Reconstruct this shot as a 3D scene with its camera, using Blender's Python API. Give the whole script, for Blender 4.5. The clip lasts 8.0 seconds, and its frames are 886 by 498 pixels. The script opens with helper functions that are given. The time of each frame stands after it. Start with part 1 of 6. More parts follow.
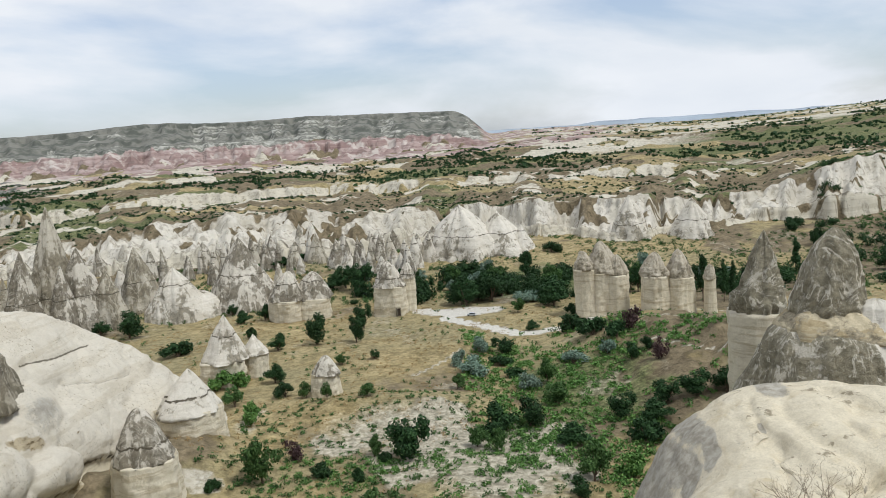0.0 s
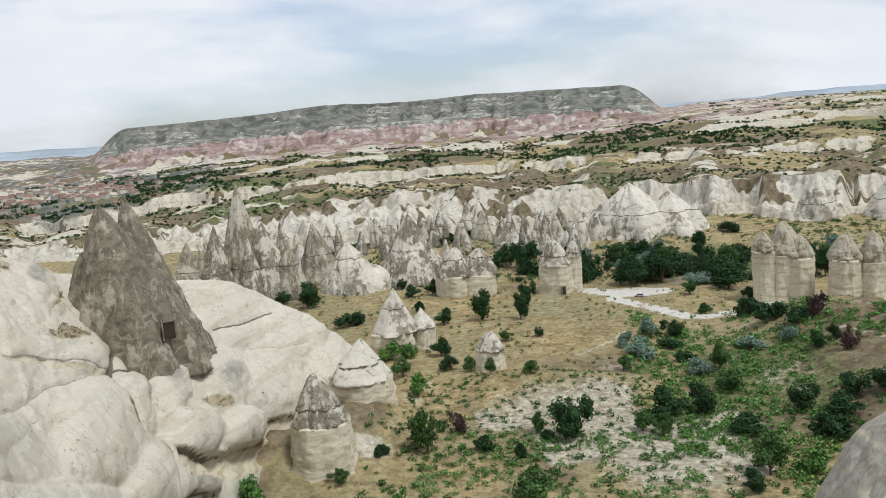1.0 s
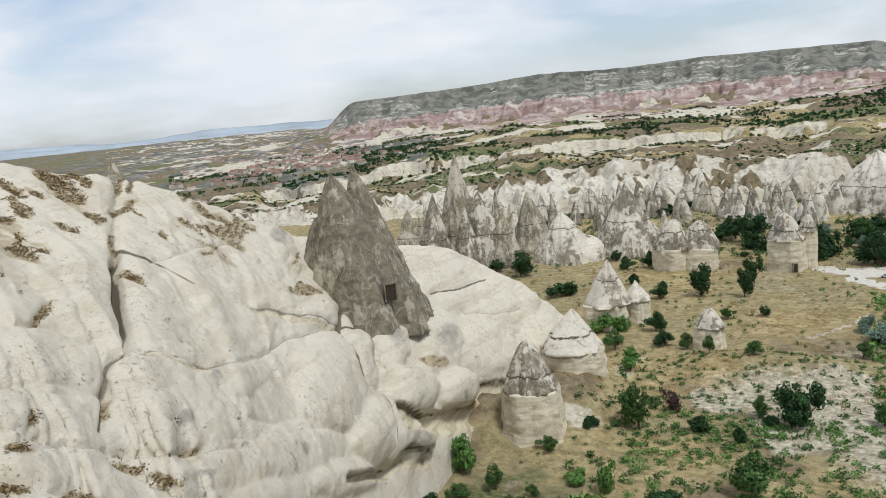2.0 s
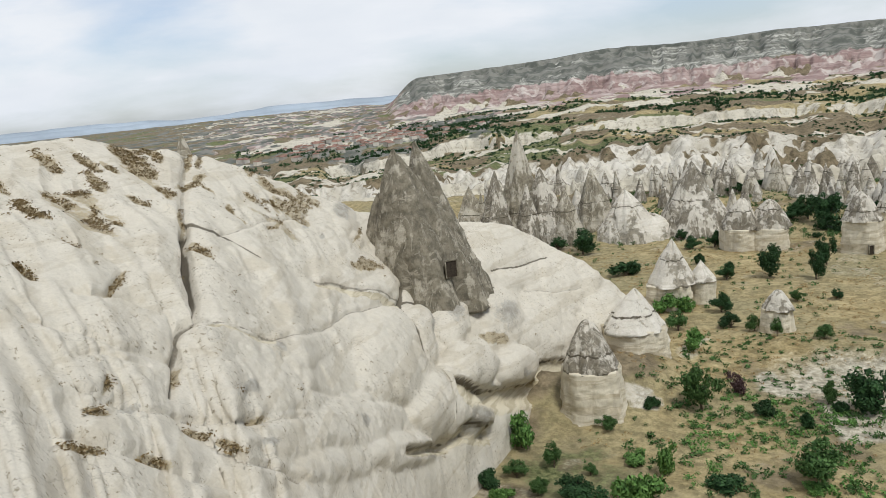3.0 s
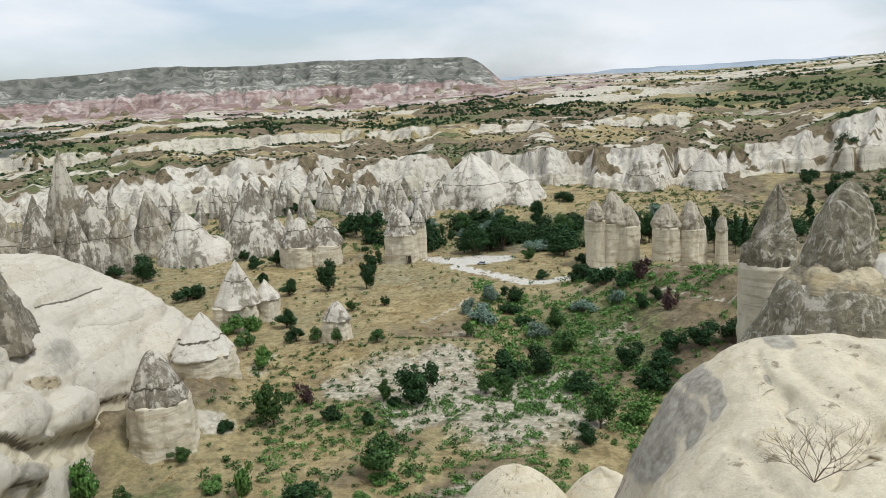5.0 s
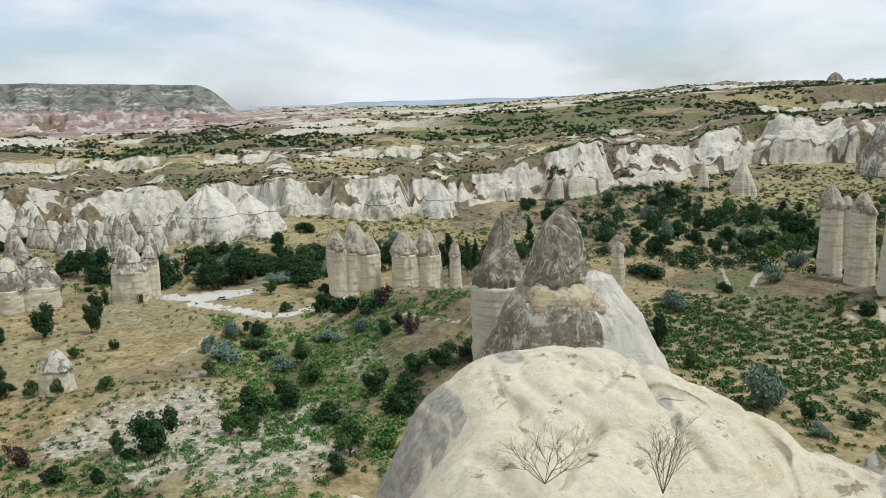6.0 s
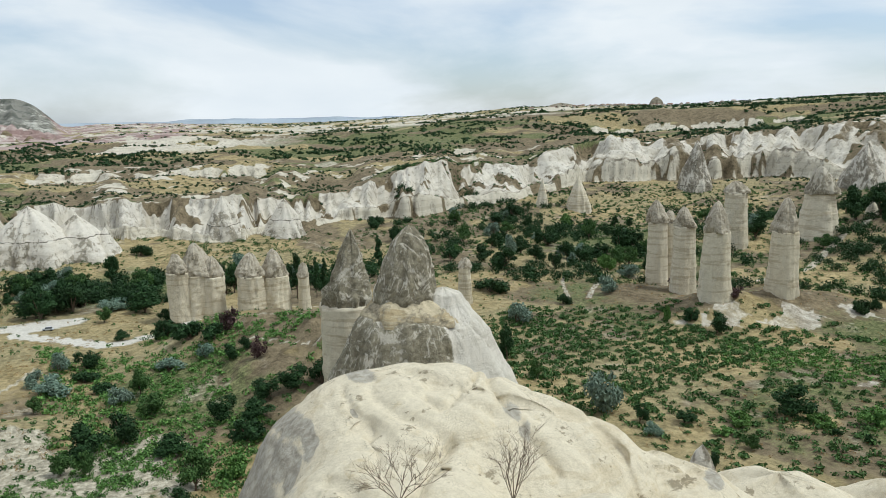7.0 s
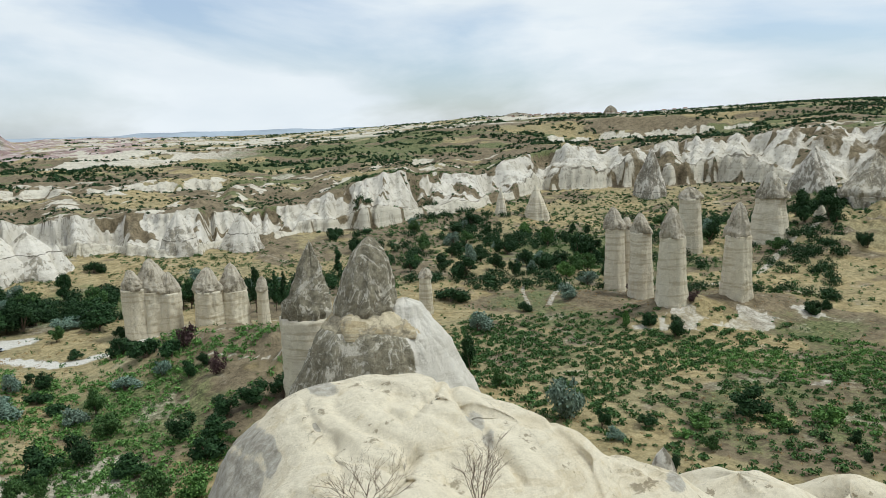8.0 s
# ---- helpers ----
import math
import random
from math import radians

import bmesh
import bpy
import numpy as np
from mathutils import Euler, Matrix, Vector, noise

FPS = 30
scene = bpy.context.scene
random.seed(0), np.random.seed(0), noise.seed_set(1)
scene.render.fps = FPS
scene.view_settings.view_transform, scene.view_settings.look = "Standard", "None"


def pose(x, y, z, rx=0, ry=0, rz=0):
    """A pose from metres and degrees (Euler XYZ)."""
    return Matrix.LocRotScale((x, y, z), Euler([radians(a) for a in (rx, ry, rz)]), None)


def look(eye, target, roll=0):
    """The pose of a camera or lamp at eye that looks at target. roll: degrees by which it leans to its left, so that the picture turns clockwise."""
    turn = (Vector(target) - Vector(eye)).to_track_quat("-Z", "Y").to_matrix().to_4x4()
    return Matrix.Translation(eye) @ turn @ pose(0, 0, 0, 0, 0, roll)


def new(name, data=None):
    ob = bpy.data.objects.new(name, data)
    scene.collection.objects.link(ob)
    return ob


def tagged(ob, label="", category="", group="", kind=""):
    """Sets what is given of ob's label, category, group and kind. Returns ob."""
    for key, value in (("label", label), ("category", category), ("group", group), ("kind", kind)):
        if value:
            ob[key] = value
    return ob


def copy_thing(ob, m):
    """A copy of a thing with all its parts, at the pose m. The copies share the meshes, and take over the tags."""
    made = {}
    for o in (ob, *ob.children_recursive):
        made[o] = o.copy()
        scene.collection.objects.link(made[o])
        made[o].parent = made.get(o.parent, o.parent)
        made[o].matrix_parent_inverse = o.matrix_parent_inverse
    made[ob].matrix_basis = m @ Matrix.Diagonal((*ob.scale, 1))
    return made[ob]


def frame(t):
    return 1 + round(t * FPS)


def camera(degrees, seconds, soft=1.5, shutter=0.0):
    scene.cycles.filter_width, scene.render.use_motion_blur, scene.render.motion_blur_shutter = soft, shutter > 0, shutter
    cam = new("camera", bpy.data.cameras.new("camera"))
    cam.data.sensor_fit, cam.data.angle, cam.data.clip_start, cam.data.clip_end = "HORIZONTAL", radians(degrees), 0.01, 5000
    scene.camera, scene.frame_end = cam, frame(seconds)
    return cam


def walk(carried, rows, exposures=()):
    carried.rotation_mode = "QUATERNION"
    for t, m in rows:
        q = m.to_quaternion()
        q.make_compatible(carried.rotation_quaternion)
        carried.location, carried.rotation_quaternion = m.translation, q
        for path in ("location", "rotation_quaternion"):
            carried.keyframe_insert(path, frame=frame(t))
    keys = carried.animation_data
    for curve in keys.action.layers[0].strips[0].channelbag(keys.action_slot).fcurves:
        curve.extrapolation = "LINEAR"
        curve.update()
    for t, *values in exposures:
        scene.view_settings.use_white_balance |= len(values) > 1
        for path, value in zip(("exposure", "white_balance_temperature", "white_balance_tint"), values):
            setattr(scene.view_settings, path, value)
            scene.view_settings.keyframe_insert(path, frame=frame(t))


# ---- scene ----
EYE = 85.0  # height of the lookout over the valley floor
cam = camera(59.26, 8.0, soft=0.45)
# seconds, yaw, pitch, roll of a camera that turns where it stands
ROWS = [
    (0.0, -0.53, -8.42, 3.57),
    (0.5, 5.23, -8.53, 4.08),
    (1.0, 11.62, -9.21, 4.58),
    (1.5, 21.10, -9.46, 4.99),
    (2.0, 27.29, -10.02, 5.87),
    (2.2, 29.04, -10.00, 6.14),
    (2.75, 32.20, -10.90, 6.10),
    (3.3, 29.89, -11.99, 5.49),
    (3.5, 27.21, -12.26, 4.89),
    (4.0, 18.94, -12.68, 3.59),
    (4.2, 15.91, -12.79, 3.38),
    (4.75, 5.70, -12.40, 3.00),
    (5.3, -5.87, -11.72, 2.72),
    (5.5, -10.26, -11.26, 2.39),
    (6.0, -18.47, -10.64, 1.35),
    (6.5, -26.07, -9.55, 0.19),
    (7.0, -29.61, -9.48, 0.73),
    (7.5, -31.84, -9.56, 1.35),
    (8.0, -32.70, -8.79, 1.42),
]
walk(cam, [(t, pose(0, 0, EYE, 90 + pitch, roll, yaw)) for t, yaw, pitch, roll in ROWS],
     exposures=[(0.0, -0.25, 6375, 8), (2.0, -0.25, 6410, 8), (4.0, -0.27, 6420, 8), (5.5, -0.22, 6340, 6), (6.5, -0.23, 6290, 4), (8.0, -0.23, 6280, 3.5)])

# ---- sky and sun ----
SUN_UP, SUN_TURN = 60.0, 118.0   # elevation; bearing clockwise from +y
world = bpy.data.worlds.new("sky")
scene.world = world
world.use_nodes = True
wn = world.node_tree.nodes
wl = world.node_tree.links
wn.clear()
w_out = wn.new("ShaderNodeOutputWorld")
w_bg = wn.new("ShaderNodeBackground")
w_bg.inputs["Strength"].default_value = 0.116
w_sky = wn.new("ShaderNodeTexSky")
w_sky.sky_type = "NISHITA"
w_sky.sun_disc = False
w_sky.sun_elevation = radians(SUN_UP)
w_sky.sun_rotation = radians(SUN_TURN)
w_co = wn.new("ShaderNodeTexCoord")
w_map = wn.new("ShaderNodeMapping")
w_map.inputs["Scale"].default_value = (1.3, 1.3, 4.2)
w_map.inputs["Location"].default_value = (0.35, 0.2, 0.1)
w_no = wn.new("ShaderNodeTexNoise")
w_no.inputs["Scale"].default_value = 1.7
w_no.inputs["Detail"].default_value = 7.0
w_no.inputs["Roughness"].default_value = 0.52
w_no.inputs["Distortion"].default_value = 0.25
w_ra = wn.new("ShaderNodeValToRGB")
w_ra.color_ramp.elements[0].position, w_ra.color_ramp.elements[0].color = 0.38, (0.32, 0.32, 0.32, 1)
w_ra.color_ramp.elements[1].position, w_ra.color_ramp.elements[1].color = 0.55, (1, 1, 1, 1)
w_no2 = wn.new("ShaderNodeTexNoise")
w_no2.inputs["Scale"].default_value = 4.0
w_no2.inputs["Detail"].default_value = 6.0
w_cl = wn.new("ShaderNodeValToRGB")
w_cl.color_ramp.elements[0].position, w_cl.color_ramp.elements[0].color = 0.36, (8.0, 8.35, 9.0, 1)
w_cl.color_ramp.elements[1].position, w_cl.color_ramp.elements[1].color = 0.62, (8.8, 9.0, 9.5, 1)
w_mix = wn.new("ShaderNodeMix")
w_mix.data_type = "RGBA"
wl.new(w_co.outputs["Generated"], w_map.inputs["Vector"])
wl.new(w_map.outputs["Vector"], w_no.inputs["Vector"])
wl.new(w_map.outputs["Vector"], w_no2.inputs["Vector"])
wl.new(w_no.outputs["Fac"], w_ra.inputs["Fac"])
wl.new(w_no2.outputs["Fac"], w_cl.inputs["Fac"])
wl.new(w_ra.outputs["Color"], w_mix.inputs["Factor"])
w_tint = wn.new("ShaderNodeMix")
w_tint.data_type, w_tint.blend_type = "RGBA", "MULTIPLY"
w_tint.inputs["Factor"].default_value = 1.0
w_tint.inputs["B"].default_value = (1.05, 1.12, 1.3, 1)
wl.new(w_sky.outputs["Color"], w_tint.inputs["A"])
wl.new(w_tint.outputs["Result"], w_mix.inputs["A"])
wl.new(w_cl.outputs["Color"], w_mix.inputs["B"])
wl.new(w_mix.outputs["Result"], w_bg.inputs["Color"])
wl.new(w_bg.outputs["Background"], w_out.inputs["Surface"])

sun = new("sun", bpy.data.lights.new("sun", "SUN"))
sun.data.energy, sun.data.angle, sun.data.color = 2.7, radians(10), (1.0, 0.985, 0.95)
sun_dir = Vector((math.sin(radians(SUN_TURN)) * math.cos(radians(SUN_UP)), math.cos(radians(SUN_TURN)) * math.cos(radians(SUN_UP)), math.sin(radians(SUN_UP))))
sun.matrix_world = look(sun_dir * 300, (0, 0, 0))

# ---- materials ----
def material(name, rough=0.95):
    mat = bpy.data.materials.new(name)
    mat.use_nodes = True
    nt = mat.node_tree
    shader = nt.nodes["Principled BSDF"]
    shader.inputs["Roughness"].default_value = rough
    shader.inputs["Specular IOR Level"].default_value = 0.15
    return mat, nt, shader


def node(nt, kind, **values):
    n = nt.nodes.new(kind)
    for key, value in values.items():
        n.inputs[key.replace("_", " ")].default_value = value
    return n


def noise_of(nt, coord, scale, detail=5.0, rough=0.55, stretch=None, distortion=0.0):
    if stretch:
        m = node(nt, "ShaderNodeMapping", Scale=stretch)
        nt.links.new(coord, m.inputs["Vector"])
        coord = m.outputs["Vector"]
    n = node(nt, "ShaderNodeTexNoise", Scale=scale, Detail=detail, Roughness=rough, Distortion=distortion)
    nt.links.new(coord, n.inputs["Vector"])
    return n.outputs["Fac"]


def ramp(nt, fac, low, high, a=0.0, b=1.0):
    n = nt.nodes.new("ShaderNodeMapRange")
    n.interpolation_type = "SMOOTHSTEP"
    for key, value in (("From Min", low), ("From Max", high), ("To Min", a), ("To Max", b)):
        n.inputs[key].default_value = value
    nt.links.new(fac, n.inputs["Value"])
    return n.outputs["Result"]


def mix(nt, fac, a, b, blend="MIX"):
    n = nt.nodes.new("ShaderNodeMix")
    n.data_type, n.blend_type = "RGBA", blend
    for key, value in (("Factor", fac), ("A", a), ("B", b)):
        if isinstance(value, (int, float)):
            n.inputs[key].default_value = value
        elif isinstance(value, tuple):
            n.inputs[key].default_value = (*value, 1.0)
        else:
            nt.links.new(value, n.inputs[key])
    return n.outputs["Result"]


def maths(nt, op, a, b=0.0):
    n = nt.nodes.new("ShaderNodeMath")
    n.operation = op
    for i, value in enumerate((a, b)):
        if isinstance(value, (int, float)):
            n.inputs[i].default_value = value
        else:
            nt.links.new(value, n.inputs[i])
    return n.outputs[0]


def bump(nt, shader, height, strength, distance):
    n = node(nt, "ShaderNodeBump", Strength=strength, Distance=distance)
    nt.links.new(height, n.inputs["Height"])
    nt.links.new(n.outputs["Normal"], shader.inputs["Normal"])


def place_of(nt):
    return nt.nodes.new("ShaderNodeNewGeometry").outputs["Position"]


def tuff(name, pale, grey, stain, patch=0.55, layer=0.5, size=1.0, cracks=0.5, mottle=0.5, steep=0.0, veins=0.0, run=0.0, bed=None, covers=False, bedded=((0.62, 0.555, 0.41), (0.44, 0.38, 0.26))):
    """Weathered volcanic tuff: pale body, grey crust in sharp patches (more of it on steep faces by steep), faint layers, pale veins,
    cracks and pits. size: metres of its coarse patches / 10."""
    mat, nt, shader = material(name)
    geo = nt.nodes.new("ShaderNodeNewGeometry")
    p = geo.outputs["Position"]
    big = noise_of(nt, p, 0.09 / size, 9, 0.66, distortion=0.5)
    mid = noise_of(nt, p, 0.5 / size, 8, 0.68)
    fine = noise_of(nt, p, 3.0 / size, 5, 0.7)
    streak = noise_of(nt, p, 0.35 / size, 7, 0.65, (1.0, 1.0, 0.7 if covers else 0.16))
    bands = noise_of(nt, p, 0.32 / size, 4, 0.65, (0.08, 0.08, 1.0), 0.3)
    raw = maths(nt, "ADD", maths(nt, "MULTIPLY", big, 0.7 - 0.5 * run), maths(nt, "MULTIPLY", mid, 0.3 - 0.1 * run))
    if run:
        raw = maths(nt, "ADD", raw, maths(nt, "MULTIPLY", streak, 0.6 * run))
    if steep:
        up = nt.nodes.new("ShaderNodeSeparateXYZ")
        nt.links.new(geo.outputs["Normal"], up.inputs[0])
        raw = maths(nt, "ADD", raw, maths(nt, "MULTIPLY", ramp(nt, up.outputs["Z"], 0.3, 0.85, 1.0, 0.0), steep))
    crust = ramp(nt, raw, patch, patch + 0.045)
    crust = maths(nt, "MULTIPLY", crust, ramp(nt, fine, 0.25, 0.5, 0.6, 1.0))
    body = mix(nt, maths(nt, "MULTIPLY", ramp(nt, streak, 0.54, 0.7), 0.4), pale, stain)
    body = mix(nt, maths(nt, "MULTIPLY", ramp(nt, bands, 0.52, 0.58), layer), body, stain, "MULTIPLY")
    dark = mix(nt, ramp(nt, mid, 0.35, 0.65), tuple(c * 0.72 for c in grey), tuple(c * 1.3 for c in grey))
    col = mix(nt, crust, body, dark)
    col = mix(nt, mottle, col, mix(nt, ramp(nt, fine, 0.3, 0.62), (0.5, 0.485, 0.46), (1.0, 1.0, 1.0)), "MULTIPLY")
    col = mix(nt, mottle, col, mix(nt, ramp(nt, mid, 0.32, 0.6), (0.6, 0.575, 0.53), (1.0, 1.0, 1.0)), "MULTIPLY")
    if veins:
        v = noise_of(nt, p, 0.13 / size, 7, 0.6, (1.0, 1.0, 0.7), 1.2)
        thin = ramp(nt, maths(nt, "ABSOLUTE", maths(nt, "SUBTRACT", v, 0.5)), 0.0, 0.04, 1.0, 0.0)
        thin = maths(nt, "MULTIPLY", thin, ramp(nt, streak, 0.42, 0.56))
        col = mix(nt, maths(nt, "MULTIPLY", thin, veins), col, tuple(min(0.8, c * 1.15) for c in pale))
    vor = node(nt, "ShaderNodeTexVoronoi", Scale=0.16 / size)
    vor.feature = "DISTANCE_TO_EDGE"
    warp = nt.nodes.new("ShaderNodeVectorMath")
    warp.operation = "ADD"
    wn_ = node(nt, "ShaderNodeTexNoise", Scale=0.25 / size, Detail=5.0)
    sc = nt.nodes.new("ShaderNodeVectorMath")
    sc.operation = "SCALE"
    sc.inputs["Scale"].default_value = 7.0 * size
    nt.links.new(p, wn_.inputs["Vector"])
    nt.links.new(wn_.outputs["Color"], sc.inputs[0])
    nt.links.new(p, warp.inputs[0])
    nt.links.new(sc.outputs[0], warp.inputs[1])
    nt.links.new(warp.outputs[0], vor.inputs["Vector"])
    line = maths(nt, "MULTIPLY", ramp(nt, vor.outputs["Distance"], 0.0, 0.022, 1.0, 0.0), ramp(nt, big, 0.47, 0.6))
    col = mix(nt, maths(nt, "MULTIPLY", line, cracks), col, (0.12, 0.1, 0.075))
    if bed is not None:
        xyz = nt.nodes.new("ShaderNodeSeparateXYZ")
        nt.links.new(p, xyz.inputs[0])
        off = maths(nt, "ADD", maths(nt, "SUBTRACT", xyz.outputs["Z"], bed), maths(nt, "MULTIPLY", maths(nt, "SUBTRACT", big, 0.5), 4.0))
        dark_line = ramp(nt, maths(nt, "ABSOLUTE", off), 0.12, 0.32, 1.0, 0.0)
        col = mix(nt, maths(nt, "MULTIPLY", dark_line, ramp(nt, mid, 0.36, 0.5)), col, (0.10, 0.085, 0.06))
    if covers:
        at_ = nt.nodes.new("ShaderNodeAttribute")
        at_.attribute_name = "cover"
        jo = nt.nodes.new("ShaderNodeAttribute")
        jo.attribute_name = "dark_line"
        sep = nt.nodes.new("ShaderNodeSeparateColor")
        nt.links.new(at_.outputs["Color"], sep.inputs[0])
        ragged = maths(nt, "MULTIPLY", maths(nt, "SUBTRACT", maths(nt, "ADD", maths(nt, "MULTIPLY", mid, 0.6), maths(nt, "MULTIPLY", fine, 0.4)), 0.5), 1.5)

        def cover(mask):
            return ramp(nt, maths(nt, "ADD", mask, ragged), 0.4, 0.6)

        beds = noise_of(nt, p, 1.1, 3, 0.6, (0.04, 0.04, 1.0), 0.2)
        cream = mix(nt, ramp(nt, beds, 0.42, 0.6), *bedded)
        speck = noise_of(nt, p, 1.6, 4, 0.7)
        col = mix(nt, maths(nt, "MULTIPLY", maths(nt, "MULTIPLY", ramp(nt, speck, 0.585, 0.65), ramp(nt, big, 0.45, 0.55)), 0.75), col, (0.21, 0.17, 0.105))
        col = mix(nt, maths(nt, "MULTIPLY", cover(sep.outputs["Green"]), 0.9), col, cream)
        col = mix(nt, maths(nt, "MULTIPLY", cover(sep.outputs["Blue"]), 0.8), col, mix(nt, ramp(nt, mid, 0.35, 0.65), (0.22, 0.20, 0.165), (0.42, 0.395, 0.34)))
        col = mix(nt, maths(nt, "MULTIPLY", cover(sep.outputs["Red"]), 0.7), col, mix(nt, ramp(nt, fine, 0.35, 0.6), (0.20, 0.155, 0.08), (0.40, 0.32, 0.18)))
        # Dark colour for joints, and for painted shade in the crack and under ledges.
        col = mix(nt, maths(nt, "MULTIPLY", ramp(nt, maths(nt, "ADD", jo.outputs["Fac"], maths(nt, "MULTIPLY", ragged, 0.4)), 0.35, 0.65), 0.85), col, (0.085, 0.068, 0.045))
    nt.links.new(col, shader.inputs["Base Color"])
    h = maths(nt, "ADD", maths(nt, "MULTIPLY", mid, 1.0), maths(nt, "MULTIPLY", fine, 0.3))
    h = maths(nt, "SUBTRACT", h, maths(nt, "MULTIPLY", line, 0.35 * cracks))
    bump(nt, shader, h, 0.55 + 0.4 * mottle, 1.0 * size)
    return mat


TUFF_WHITE = tuff("white_tuff", (0.70, 0.655, 0.565), (0.30, 0.27, 0.21), (0.56, 0.50, 0.39), 0.545, 0.2, 0.8, 0.4, 0.25, 0.05, 0.0, 0.3, 18.0)
TUFF_SLOPE = tuff("white_tuff_of_the_slope", (0.64, 0.59, 0.49), (0.43, 0.39, 0.31), (0.59, 0.52, 0.395), 0.63, 0.22, 0.9, 0.25, 0.2, 0.04, 0.0, 0.0, covers=True)
TUFF_NEAR = tuff("cream_tuff_of_the_outcrop", (0.71, 0.635, 0.48), (0.29, 0.26, 0.21), (0.60, 0.49, 0.29), 0.70, 0.2, 0.16, 0.3, 0.3, 0.16, covers=True)
TUFF_CREAM = tuff("cream_tuff", (0.70, 0.635, 0.495), (0.58, 0.52, 0.395), (0.52, 0.44, 0.31), 0.58, 0.4, 0.6, 0.2, 0.2, 0.0)
TUFF_GREY = tuff("grey_crusted_tuff", (0.57, 0.525, 0.43), (0.255, 0.225, 0.165), (0.42, 0.375, 0.285), 0.465, 0.12, 1.2, 0.4, 0.28, 0.0, 0.6, 0.6, 18.0)
TUFF_MIXED = tuff("grey_and_white_tuff", (0.66, 0.615, 0.525), (0.21, 0.185, 0.14), (0.50, 0.45, 0.36), 0.50, 0.15, 1.0, 0.25, 0.25, 0.04, 0.35, 0.6, 18.0)
TUFF_CONE = tuff("dark_veined_tuff", (0.58, 0.54, 0.45), (0.25, 0.225, 0.16), (0.38, 0.34, 0.25), 0.42, 0.12, 0.8, 0.5, 0.4, 0.0, 0.8, 0.4, covers=True, bedded=((0.69, 0.65, 0.565), (0.63, 0.59, 0.505)))
TUFF_SPIRE = tuff("dark_grey_tuff_of_the_spire", (0.50, 0.455, 0.365), (0.215, 0.19, 0.14), (0.36, 0.315, 0.235), 0.43, 0.12, 1.0, 0.4, 0.3, 0.0, 0.45, 0.6)
TUFF_CAP = tuff("weathered_brown_grey_caps", (0.54, 0.485, 0.385), (0.275, 0.24, 0.175), (0.40, 0.345, 0.25), 0.50, 0.15, 0.6, 0.3, 0.35, 0.0, 0.3, 0.4)
TUFF_YELLOW = tuff("yellow_tuff_band", (0.60, 0.52, 0.36), (0.33, 0.285, 0.20), (0.50, 0.41, 0.25), 0.48, 0.5, 0.4, 0.2, 0.3)


